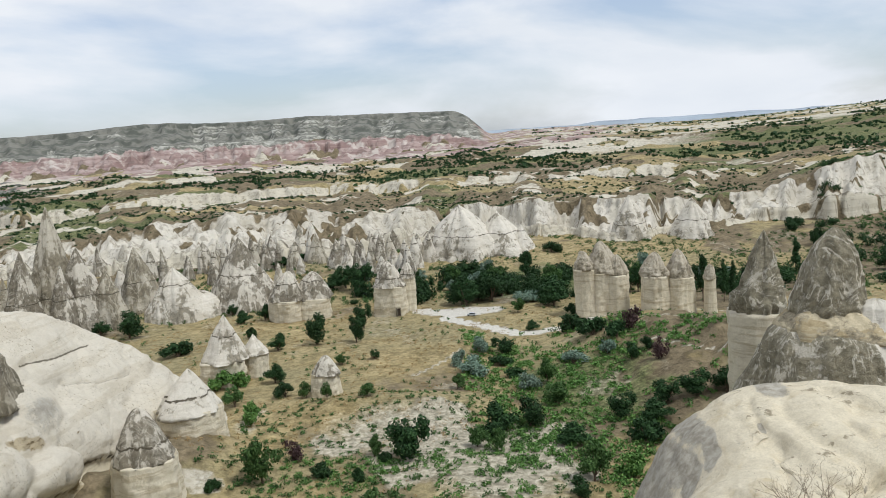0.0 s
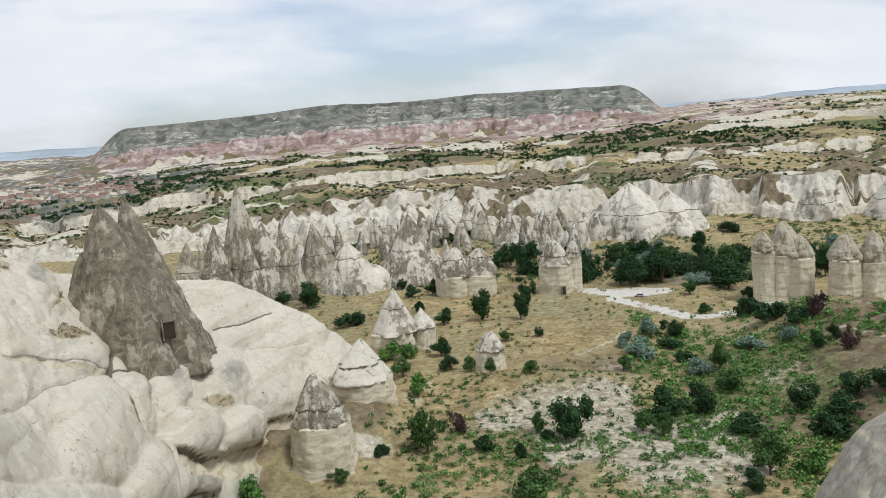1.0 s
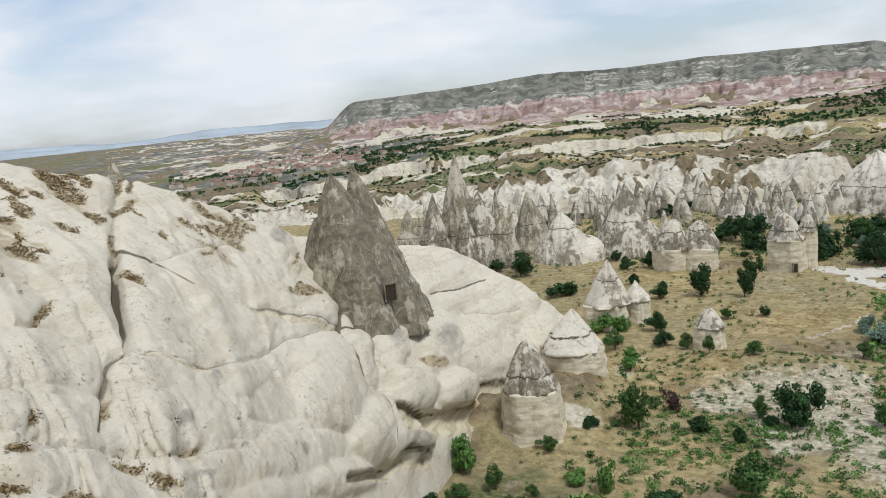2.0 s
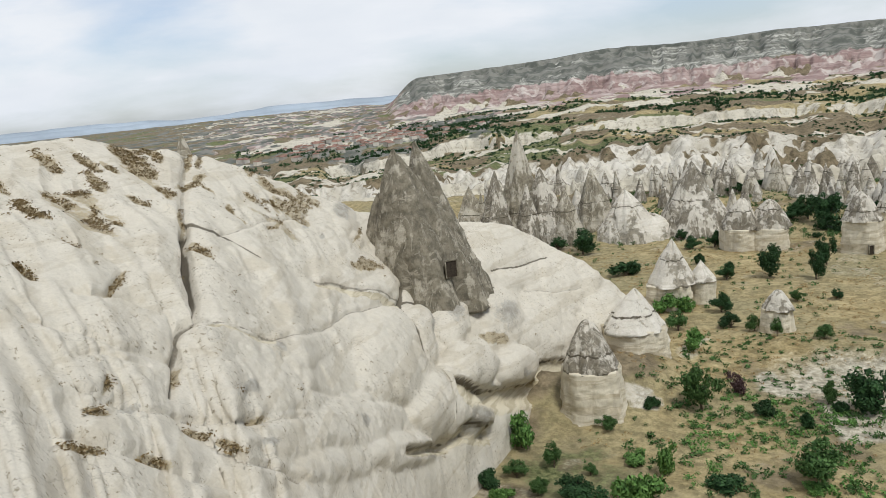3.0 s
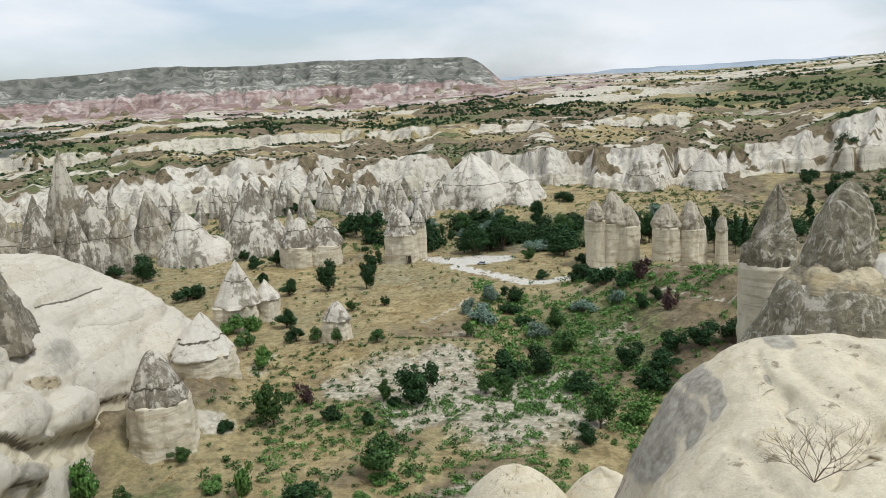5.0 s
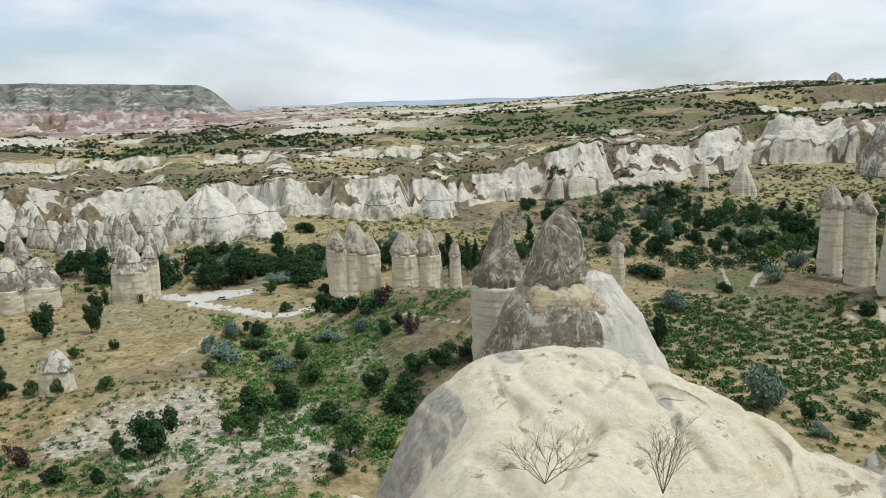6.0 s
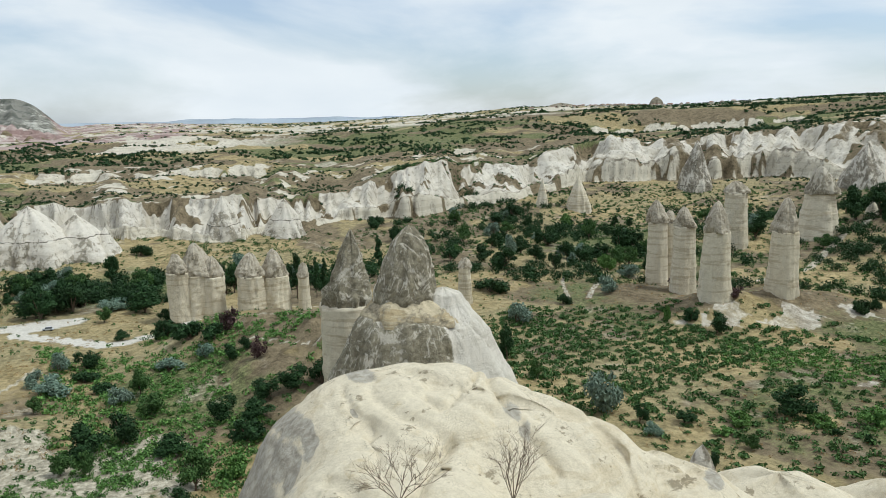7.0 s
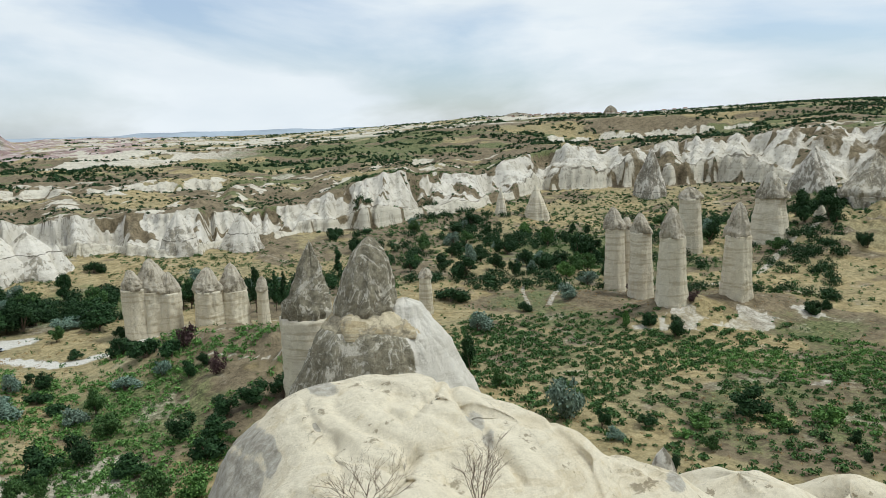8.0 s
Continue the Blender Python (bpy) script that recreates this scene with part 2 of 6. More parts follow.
def ground_material():
    mat, nt, shader = material("ground", 1.0)
    p = place_of(nt)
    ma = nt.nodes.new("ShaderNodeAttribute")
    ma.attribute_name = "cover_a"
    mb = nt.nodes.new("ShaderNodeAttribute")
    mb.attribute_name = "cover_b"
    sa = nt.nodes.new("ShaderNodeSeparateColor")
    sb = nt.nodes.new("ShaderNodeSeparateColor")
    nt.links.new(ma.outputs["Color"], sa.inputs[0])
    nt.links.new(mb.outputs["Color"], sb.inputs[0])
    n1 = noise_of(nt, p, 0.02, 7, 0.6)
    n2 = noise_of(nt, p, 0.12, 6, 0.65)
    n3 = noise_of(nt, p, 0.7, 5, 0.7)
    n4 = noise_of(nt, p, 0.06, 6, 0.6, (1.0, 1.0, 0.2))
    bands = noise_of(nt, p, 0.09, 5, 0.6, (0.06, 0.06, 1.0), 0.2)

    def edge(mask, soft=0.5):
        m = maths(nt, "ADD", mask, maths(nt, "MULTIPLY", maths(nt, "SUBTRACT", maths(nt, "ADD", maths(nt, "MULTIPLY", n2, 0.6), maths(nt, "MULTIPLY", n3, 0.4)), 0.5), soft * 2))
        return ramp(nt, m, 0.38, 0.62)

    straw = mix(nt, ramp(nt, n2, 0.3, 0.7), (0.31, 0.24, 0.115), (0.52, 0.42, 0.225))
    col = mix(nt, ramp(nt, n1, 0.4, 0.65), straw, (0.35, 0.30, 0.165))
    brown = mix(nt, ramp(nt, n2, 0.3, 0.7), (0.165, 0.13, 0.08), (0.30, 0.24, 0.15))
    col = mix(nt, edge(sa.outputs["Green"]), col, brown)
    green = mix(nt, ramp(nt, n3, 0.3, 0.7), (0.095, 0.12, 0.048), (0.25, 0.25, 0.115))
    col = mix(nt, edge(sa.outputs["Blue"]), col, green)
    pale = mix(nt, ramp(nt, n3, 0.3, 0.7), (0.41, 0.365, 0.265), (0.61, 0.555, 0.435))
    col = mix(nt, edge(sb.outputs["Blue"], 0.25), col, pale)
    n5 = noise_of(nt, p, 0.3, 6, 0.75)
    col = mix(nt, 0.65, col, mix(nt, ramp(nt, n5, 0.38, 0.58), (0.45, 0.46, 0.44), (1.0, 1.0, 1.0)), "MULTIPLY")
    col = mix(nt, 0.6, col, mix(nt, ramp(nt, n3, 0.3, 0.65), (0.5, 0.5, 0.5), (1.0, 1.0, 1.0)), "MULTIPLY")
    white = mix(nt, ramp(nt, n4, 0.35, 0.65), (0.50, 0.46, 0.375), (0.70, 0.66, 0.575))
    white = mix(nt, maths(nt, "MULTIPLY", ramp(nt, n4, 0.5, 0.62), 0.45), white, (0.42, 0.385, 0.32))
    white = mix(nt, maths(nt, "MULTIPLY", ramp(nt, bands, 0.5, 0.62), 0.35), white, (0.38, 0.34, 0.26))
    mc = nt.nodes.new("ShaderNodeAttribute")
    mc.attribute_name = "cover_c"
    sc_ = nt.nodes.new("ShaderNodeSeparateColor")
    nt.links.new(mc.outputs["Color"], sc_.inputs[0])
    n6 = noise_of(nt, p, 0.22, 5, 0.65, (1.0, 1.0, 0.12), 0.3)
    n7 = noise_of(nt, p, 0.16, 6, 0.7)
    beds = noise_of(nt, p, 0.4, 3, 0.5, (0.03, 0.03, 1.0), 0.1)
    cream = mix(nt, maths(nt, "MULTIPLY", ramp(nt, beds, 0.5, 0.6), 0.5), (0.55, 0.505, 0.40), (0.40, 0.355, 0.265))
    white = mix(nt, maths(nt, "MULTIPLY", sc_.outputs["Red"], 0.9), white, cream)
    white = mix(nt, maths(nt, "MULTIPLY", ramp(nt, n6, 0.55, 0.64), 0.6), white, (0.25, 0.225, 0.18))
    white = mix(nt, maths(nt, "MULTIPLY", ramp(nt, n7, 0.53, 0.60), 0.65), white, (0.29, 0.26, 0.205))
    seam = ramp(nt, maths(nt, "ABSOLUTE", maths(nt, "SUBTRACT", sc_.outputs["Red"], 0.5)), 0.12, 0.3, 1.0, 0.0)
    white = mix(nt, maths(nt, "MULTIPLY", seam, ramp(nt, n2, 0.4, 0.55, 0.2, 0.85)), white, (0.13, 0.11, 0.08))
    col = mix(nt, edge(sa.outputs["Red"], 0.3), col, white)
    pink = mix(nt, ramp(nt, bands, 0.42, 0.6), (0.27, 0.185, 0.165), (0.40, 0.315, 0.285))
    n8 = noise_of(nt, p, 0.03, 6, 0.7, (1.0, 1.0, 0.25), 0.4)
    pink = mix(nt, maths(nt, "MULTIPLY", ramp(nt, n8, 0.5, 0.64), 0.7), pink, (0.17, 0.125, 0.11))
    pink = mix(nt, maths(nt, "MULTIPLY", ramp(nt, n1, 0.52, 0.64), 0.7), pink, (0.58, 0.53, 0.47))
    col = mix(nt, edge(sb.outputs["Red"], 0.35), col, pink)
    n9 = noise_of(nt, p, 0.055, 5, 0.65, (1.0, 1.0, 0.12), 0.5)
    pink = mix(nt, maths(nt, "MULTIPLY", ramp(nt, n9, 0.49, 0.55), 0.75), pink, (0.15, 0.10, 0.085))
    grey = mix(nt, ramp(nt, bands, 0.45, 0.58), (0.20, 0.195, 0.165), (0.43, 0.42, 0.365))
    pink = mix(nt, maths(nt, "MULTIPLY", ramp(nt, n9, 0.45, 0.38), 0.7), pink, (0.50, 0.44, 0.40))
    grey = mix(nt, maths(nt, "MULTIPLY", ramp(nt, n9, 0.43, 0.37), 0.5), grey, (0.50, 0.48, 0.43))
    grey = mix(nt, maths(nt, "MULTIPLY", ramp(nt, n9, 0.51, 0.58), 0.65), grey, (0.085, 0.09, 0.07))
    grey = mix(nt, maths(nt, "MULTIPLY", ramp(nt, n8, 0.5, 0.62), 0.75), grey, (0.09, 0.09, 0.075))
    col = mix(nt, edge(sb.outputs["Green"], 0.3), col, grey)
    gravel = mix(nt, ramp(nt, n3, 0.3, 0.7), (0.50, 0.47, 0.41), (0.64, 0.61, 0.54))
    col = mix(nt, ramp(nt, maths(nt, "ADD", sc_.outputs["Green"], maths(nt, "MULTIPLY", maths(nt, "SUBTRACT", n5, 0.5), 1.6)), 0.4, 0.75), col, gravel)
    talus_haze = mix(nt, ramp(nt, n1, 0.4, 0.6), (0.10, 0.105, 0.088), (0.21, 0.205, 0.175))
    col = mix(nt, edge(sc_.outputs["Blue"], 0.3), col, talus_haze)
    nt.links.new(col, shader.inputs["Base Color"])
    bump(nt, shader, maths(nt, "ADD", n2, maths(nt, "MULTIPLY", n3, 0.3)), 0.6, 2.5)
    return mat


GROUND = ground_material()


def leaf_material(name, dark, light):
    mat, nt, shader = material(name, 0.75)
    geo = nt.nodes.new("ShaderNodeNewGeometry")
    info = nt.nodes.new("ShaderNodeObjectInfo")
    col = mix(nt, geo.outputs["Random Per Island"], dark, light)
    col = mix(nt, ramp(nt, info.outputs["Random"], 0.0, 1.0, 0.0, 0.4), col, (dark[0] * 1.3, dark[1] * 0.9, dark[2] * 0.9))
    nt.links.new(col, shader.inputs["Base Color"])
    return mat


LEAF = leaf_material("green_leaves", (0.028, 0.07, 0.02), (0.105, 0.195, 0.06))
LEAF_DARK = leaf_material("dark_green_leaves", (0.014, 0.038, 0.014), (0.045, 0.10, 0.034))
LEAF_BRIGHT = leaf_material("bright_green_leaves", (0.05, 0.125, 0.03), (0.175, 0.32, 0.085))
LEAF_SILVER = leaf_material("silver_green_leaves", (0.10, 0.165, 0.12), (0.25, 0.35, 0.265))
LEAF_PURPLE = leaf_material("purple_brown_leaves", (0.045, 0.028, 0.03), (0.11, 0.07, 0.065))
STRAW = leaf_material("dry_grass_blades", (0.22, 0.15, 0.06), (0.45, 0.34, 0.16))


def plain(name, colour, rough=0.8, spread=0.25, scale=2.0):
    mat, nt, shader = material(name, rough)
    n = noise_of(nt, place_of(nt), scale, 5, 0.6)
    col = mix(nt, ramp(nt, n, 0.3, 0.7), tuple(c * (1 - spread) for c in colour), tuple(min(1.0, c * (1 + spread)) for c in colour))
    nt.links.new(col, shader.inputs["Base Color"])
    return mat


TUFT = leaf_material("dry_brown_tufts", (0.13, 0.095, 0.045), (0.33, 0.255, 0.13))
BARK = plain("bark", (0.12, 0.09, 0.065), 0.95, 0.4, 3.0)
HOLE_SHADE = plain("hollow_shade", (0.05, 0.04, 0.03), 1.0)
TWIG = plain("dry_twig_bark", (0.16, 0.12, 0.085), 0.9, 0.3, 20.0)

# ---- the lie of the land ----
def hash01(ix, iy, iz, seed):
    h = (ix.astype(np.int64) * 374761393 + iy.astype(np.int64) * 668265263 + iz.astype(np.int64) * 2147483647 + seed * 974634777) & 0xFFFFFFFF
    h = ((h ^ (h >> 13)) * 1274126177) & 0xFFFFFFFF
    h = ((h ^ (h >> 16)) * 2246822519) & 0xFFFFFFFF
    return ((h ^ (h >> 15)) & 0xFFFFFF) / float(0xFFFFFF)


def vnoise(x, y, z=None, seed=0):
    x, y = np.asarray(x, float), np.asarray(y, float)
    flat = z is None
    z = np.zeros_like(x + y) if flat else np.asarray(z, float)
    x, y, z = np.broadcast_arrays(x, y, z)
    ix, iy, iz = np.floor(x), np.floor(y), np.floor(z)
    fx, fy, fz = x - ix, y - iy, z - iz
    fx, fy, fz = (f * f * f * (f * (f * 6 - 15) + 10) for f in (fx, fy, fz))
    def layer(k):
        a, b = hash01(ix, iy, iz + k, seed), hash01(ix + 1, iy, iz + k, seed)
        c, d = hash01(ix, iy + 1, iz + k, seed), hash01(ix + 1, iy + 1, iz + k, seed)
        return (a * (1 - fx) + b * fx) * (1 - fy) + (c * (1 - fx) + d * fx) * fy
    return layer(0) if flat else layer(0) * (1 - fz) + layer(1) * fz


def fbm(x, y, z=None, octaves=4, seed=0, gain=0.5):
    """Smooth noise about 0, within some -1 to 1."""
    total, amp, norm = 0.0, 1.0, 0.0
    for o in range(octaves):
        k = 2.03 ** o
        total = total + amp * (2 * vnoise(x * k, y * k, None if z is None else z * k, seed + o) - 1)
        norm += amp
        amp *= gain
    return total / norm


def ridged(x, y, octaves=3, seed=0):
    """Sharp crests at 1, wide hollows near 0."""
    total, amp, norm = 0.0, 1.0, 0.0
    for o in range(octaves):
        k = 2.07 ** o
        total = total + amp * (1 - np.abs(2 * vnoise(x * k, y * k, None, seed + o) - 1))
        norm += amp
        amp *= 0.5
    return total / norm


def step(a, b, v):
    t = np.clip((v - a) / (b - a), 0, 1)
    return t * t * (3 - 2 * t)


def along(b, bearings, values):
    return np.interp(b, bearings, values)


CLIFF_B = (-80, -45, -32, -22, -12, -5, 2, 9, 13, 18, 22.6, 27, 31.7, 35, 40, 46, 52, 58, 80)
CLIFF_FOOT_D = (560, 560, 545, 520, 520, 530, 575, 560, 515, 560, 606, 600, 680, 705, 840, 860, 880, 840, 800)
CLIFF_FOOT_Z = (20, 18, 14, 9, 8, 8, 8, 8, 8, 8, 8, 9, 10, 12, 16, 18, 20, 22, 24)
CLIFF_TOP_EL = (-5.5, -5.6, -5.6, -5.1, -4.8, -5.5, -5.3, -5.2, -5.05, -5.4, -5.1, -3.6, -3.1, -3.4, -1.7, -1.8, -0.9, -0.3, -0.2)
SCARP_EL = (-4.6, -4.6, -3.8, -3.0, -3.15, -3.4, -3.3, -3.35, -3.3, -3.3, -3.0, -2.6, -2.3, -2.2, -0.9, -0.9, -0.4, 0.1, 0.2)
BACK_EL = (-2.9, -2.8, -2.3, -1.8, -1.9, -1.9, -1.7, -1.4, -1.3, -1.2, -0.9, -0.6, -0.2, 0.0, 0.3, 0.4, 0.6, 0.8, 0.8)
SKY_EL = (-0.2, -0.2, -0.3, -0.4, -0.4, -0.4, -0.2, -0.1, -0.2, -0.25, -0.1, 0.15, 0.4, 0.7, 0.7, 0.7, 1.0, 1.2, 1.25)
# mounds on the valley floor: x, y, reach across, reach along, height
MOUNDS = [
    (-72, 197, 16, 22, 9.0), (-92, 178, 14, 14, 7.0),
    (88, 262, 34, 60, 13.0), (62, 292, 22, 22, 5.0), (118, 226, 30, 40, 14.0),
    (258, 228, 28, 22, 8.0), (294, 216, 36, 22, 8.5), (262, 272, 24, 20, 5.0),
    (-30, 236, 34, 16, 4.5), (-6, 233, 14, 10, 3.0), (6, 300, 16, 16, 2.5), (-4, 322, 13, 12, 2.5), (-40, 300, 40, 14, 1.5),
    (560, 285, 130, 110, 25.0), (210, 330, 30, 16, 3.0),
]


def tips(x, y, size, seed):
    """A field of close-set small cones: 1 at a tip, 0 between them."""
    gx, gy = np.floor(x / size), np.floor(y / size)
    best = np.zeros_like(x)
    for i in (-1, 0, 1):
        for j in (-1, 0, 1):
            cx, cy = gx + i, gy + j
            zero = np.zeros_like(cx)
            px, py = cx + hash01(cx, cy, zero, seed), cy + hash01(cx, cy, zero, seed + 1)
            r = 0.45 + 0.5 * hash01(cx, cy, zero, seed + 2)
            best = np.maximum(best, np.clip(1 - np.hypot(x / size - px, y / size - py) / r, 0, 1) ** 0.8 * (r / 0.95))
    return best


def polar(x, y):
    return np.degrees(np.arctan2(x, y)), np.hypot(x, y)


def land(x, y):
    """Height of the ground, and how much of it is rock, brown soil, green, rose rock, grey rock and bare pale earth, and where the cliff's lower beds are."""
    x, y = np.asarray(x, float), np.asarray(y, float)
    b, d = polar(x, y)
    bc = np.clip(b, -80, 80)
    arc = np.radians(bc) * 600
    # the white cliff across the valley, pleated by gullies
    warp = 9 * fbm(x / 60, y / 60, octaves=3, seed=6)
    pleat = ridged((arc + warp) / 46, d / 500, 2, 11)
    fold = ridged((arc + warp) / 19, d / 260, 3, 12)
    column = ridged((arc + 0.4 * warp) / 7.5, d / 400, 2, 13)
    wander = fbm(arc / 120, d / 900, octaves=3, seed=5)
    gap = 0.6 * step(0.12, 0.45, fbm((arc + 2 * warp) / 70, d / 200, octaves=3, seed=19))
    foot = along(bc, CLIFF_B, CLIFF_FOOT_D) + 16 * wander - 36 * (pleat - 0.6) - 22 * (fold - 0.6) - 7 * (column - 0.6)
    foot_z = along(bc, CLIFF_B, CLIFF_FOOT_Z)
    wide = along(bc, (-20, -4, 4, 20, 26, 60), (95, 85, 58, 52, 75, 110)) + 16 * fbm(arc / 150, arc * 0, octaves=2, seed=8) + 30 * gap
    massive = step(33, 40, b)
    spiky = step(3, -3, b) * step(-36, -30, b)
    top = foot + wide
    top_z = EYE + top * np.tan(np.radians(along(bc, CLIFF_B, CLIFF_TOP_EL) + 0.3 * fbm(arc / 60, arc * 0 + 3, octaves=3, seed=21)))
    top_z = top_z + 9.0 * (fold - 0.72) + 9.0 * (pleat - 0.72)
    flute = ridged((arc + warp) / 15, d / 400, 3, 15)
    scarp_d = 1.62 * top + 60 * fbm(arc / 160, arc * 0 + 7, octaves=3, seed=31) - 60 * (ridged(arc / 40, d / 500, 3, 14) - 0.5) - 26 * (flute - 0.6)
    scarp_hi = EYE + scarp_d * np.tan(np.radians(along(bc, CLIFF_B, SCARP_EL)))
    patchy = step(-0.28, 0.05, fbm(arc / 75, arc * 0 + 1, octaves=4, seed=41) + 0.3 * step(-4, -12, b))
    drop = patchy * along(bc, (-40, -20, 0, 20, 60), (17, 16, 11, 9, 9))
    back_z = EYE + 1700 * np.tan(np.radians(along(bc, CLIFF_B, BACK_EL)))
    sky_z = EYE + 4600 * np.tan(np.radians(along(bc, CLIFF_B, SKY_EL)))
    u = (d - foot) / wide
    lower = (0.42 + 0.12 * fbm(arc / 40, arc * 0 + 4, octaves=2, seed=23)) * (1 - gap) * (1 - 0.55 * spiky)
    wall = foot_z + (top_z - foot_z) * np.where(u < 0.12, lower * step(0, 0.12, u), lower + (1 - lower) * np.clip((u - 0.12) / 0.88, 0, 1) ** 0.85)
    wall = wall + spiky * step(0.02, 0.12, u) * step(1.1, 0.8, u) * (11 * tips(x, y, 15, 43) * (0.4 + 0.6 * step(0.9, 0.3, u)) + 5 * tips(x, y, 8, 44) - 2)
    wall = wall + massive * step(0.0, 0.2, u) * step(1.25, 0.85, u) * (20 * tips(x + warp, y, 42, 45) + 8 * tips(x, y + warp, 17, 46) - 9)
    wall = wall - (1 - 0.6 * spiky - 0.5 * massive) * 15 * (1 - fold) ** 0.8 * step(0.1, 0.3, u) * step(1.2, 0.7, u) - 5.0 * (1 - ridged((arc + 1.5 * warp) / 7, d / 60, 2, 17)) * step(0.1, 0.35, u) * step(1.15, 0.75, u)
    rough = step(0.0, 0.1, u) * step(1.3, 1.0, u)
    wall = wall + rough * (2.6 * fbm(x / 11, y / 11, octaves=4, seed=47, gain=0.65) + 3.0 * (ridged((arc + warp) / 5.5, d / 40, 2, 48) - 0.6) * step(0.15, 0.4, u))
    s = np.clip((d - top) / np.maximum(scarp_d - top, 1), 0, 1)
    behind = top_z + (scarp_hi - drop - top_z) * s + (9 * fbm(x / 90, y / 90, octaves=4, seed=51) - 6 * ridged(x / 70, y / 70, 3, 52) + 4) * step(0, 0.25, s)
    rise = behind + drop * (0.75 * np.clip((d - scarp_d) / 14, 0, 1) + 0.25 * step(14, 40, d - scarp_d))
    far = np.where(d < 1700, rise + (back_z - scarp_hi) * np.clip((d - scarp_d) / np.maximum(1700 - scarp_d, 1), 0, 1), back_z + (sky_z - back_z) * np.clip((d - 1700) / 2900, 0, 1) ** 0.75)
    rough_far = step(1000, 1500, d) * step(52, 36, b) * step(-60, -42, b) * (0.35 + 0.65 * step(24, 4, b) + 0.65 * step(2000, 3000, d) * step(4, 24, b))
    far = far + rough_far * (16 * (ridged(x / 120, y / 120, 4, 61) - 0.5) + 5 * (ridged(x / 35, y / 35, 2, 63) - 0.5))
    # the table mountain
    inside = step(-37.2, -33.4, b) * step(5.6, 1.2, b)
    m_arc = np.radians(bc) * 2600
    gully = ridged(m_arc / 130, d / 1500, 4, 71)
    md = d + 150 * (gully - 0.5) + 120 * (ridged(m_arc / 42, d / 1200, 2, 72) - 0.5) + 40 * fbm(m_arc / 300, d / 900, octaves=3, seed=73) - 150 * step(-20, -34, b)
    climb = np.interp(md, (2150, 2300, 2390, 2415, 2500, 2530, 2680, 2720, 2860, 2900, 2990, 3002, 3060, 3300), (0, 0.05, 0.12, 0.31, 0.36, 0.48, 0.56, 0.67, 0.74, 0.84, 0.88, 0.96, 1.0, 1.0))
    mesa_top = EYE + 3050 * np.tan(np.radians(along(b, (-36, -33, -24, -20, -14.5, -9, -3, 2), (1.30, 1.40, 1.62, 1.92, 1.68, 1.82, 1.66, 1.58))))
    mesa_low = EYE + 2150 * np.tan(np.radians(-1.75))
    mesa = mesa_low + (mesa_top - mesa_low) * climb * np.maximum(inside, 0.0)
    mesa = mesa + inside * (22 * (ridged(m_arc / 30, d / 1500, 2, 75) - 0.66) * step(0.02, 0.15, climb) * step(0.62, 0.4, climb) + 26 * (ridged(m_arc / 60, d / 800, 3, 77) - 0.66) * step(0.4, 0.6, climb) * step(0.97, 0.85, climb))
    spires = tips(m_arc, d, 55, 76) * step(2080, 2180, d) * step(0.34, 0.2, climb)
    mesa = mesa + inside * (34 * spires + 16 * tips(m_arc, d, 24, 74) * step(2080, 2180, d) * step(0.5, 0.3, climb))
    knob = step(2100, 2200, d) * (inside > 0)
    far = np.where(knob > 0, far * (1 - knob) + np.maximum(mesa, far * (1 - inside) + mesa * inside) * knob, far)
    # the valley floor
    low = foot_z * step(0.76, 1.0, d / foot) + 1.2 * fbm(x / 45, y / 45, octaves=4, seed=81)
    for mx, my, ra, rl, h in MOUNDS:
        q = (x - mx) ** 2 / ra ** 2 + (y - my) ** 2 / rl ** 2
        low = low + h * np.exp(-1.2 * q) * (1 + 0.25 * fbm(x / 9, y / 9, octaves=3, seed=83))
    lookout = 83.2 * np.clip(1 - np.maximum(d - 1.3, 0) / 150, 0, 1) ** 1.45
    low = np.maximum(low, lookout)
    z = np.where(u < 0, low, np.where(u < 1, wall, far))
    z = np.where(np.abs(b) > 80, np.where(d < 160, low, 85 + 0.02 * d * step(160, 400, d)), z)
    # covers
    beyond_cliff = step(1.0, 1.1, u) * step(1300, 900, d)
    n = fbm(x / 60, y / 60, octaves=4, seed=91)
    n_s = fbm(x / 16, y / 16, octaves=3, seed=92)
    rock = step(-0.02, 0.03, u) * step(1.12, 0.9, u + 0.3 * n_s + (0.2 + 0.3 * massive) * (0.68 - fold)) * (1 - 0.7 * step(0.25, 0.5, n_s + 0.3 * gap)) * (1 - massive * 0.6 * step(0.1, 0.3, n + 0.3 * n_s + 0.25 * (u - 0.4)))
    runs = step(0.12, 0.3, fbm((arc + warp) / 13, d / 70, octaves=3, seed=49) + 0.25 * (u - 0.6)) * step(0.3, 0.6, u + 0.2 * n_s) * (0.15 + 0.6 * massive + 0.35 * spiky)
    rock = rock * (1 - 0.75 * runs)
    rock = np.maximum(rock, step(-14, 0, d - scarp_d + 22 * n_s) * step(34, 14, d - scarp_d + 22 * n_s) * patchy * step(0.42, 0.2, n_s))
    badland = fbm(x / 150, y / 150, octaves=4, seed=95) + 0.25 * n_s
    far_white = step(1600, 2200, d) * step(58, 48, b) * step(-30, -20, b)
    rock = np.maximum(rock, 0.95 * np.clip(rough_far + far_white, 0, 1) * step(0.03, 0.15, badland))
    rock = np.maximum(rock, 0.9 * beyond_cliff * step(0.14, 0.28, fbm(x / 30, y / 30, octaves=5, seed=96, gain=0.6) + 0.1 * step(2, -16, b) - 0.08))
    beyond = step(0.9, 1.05, u)
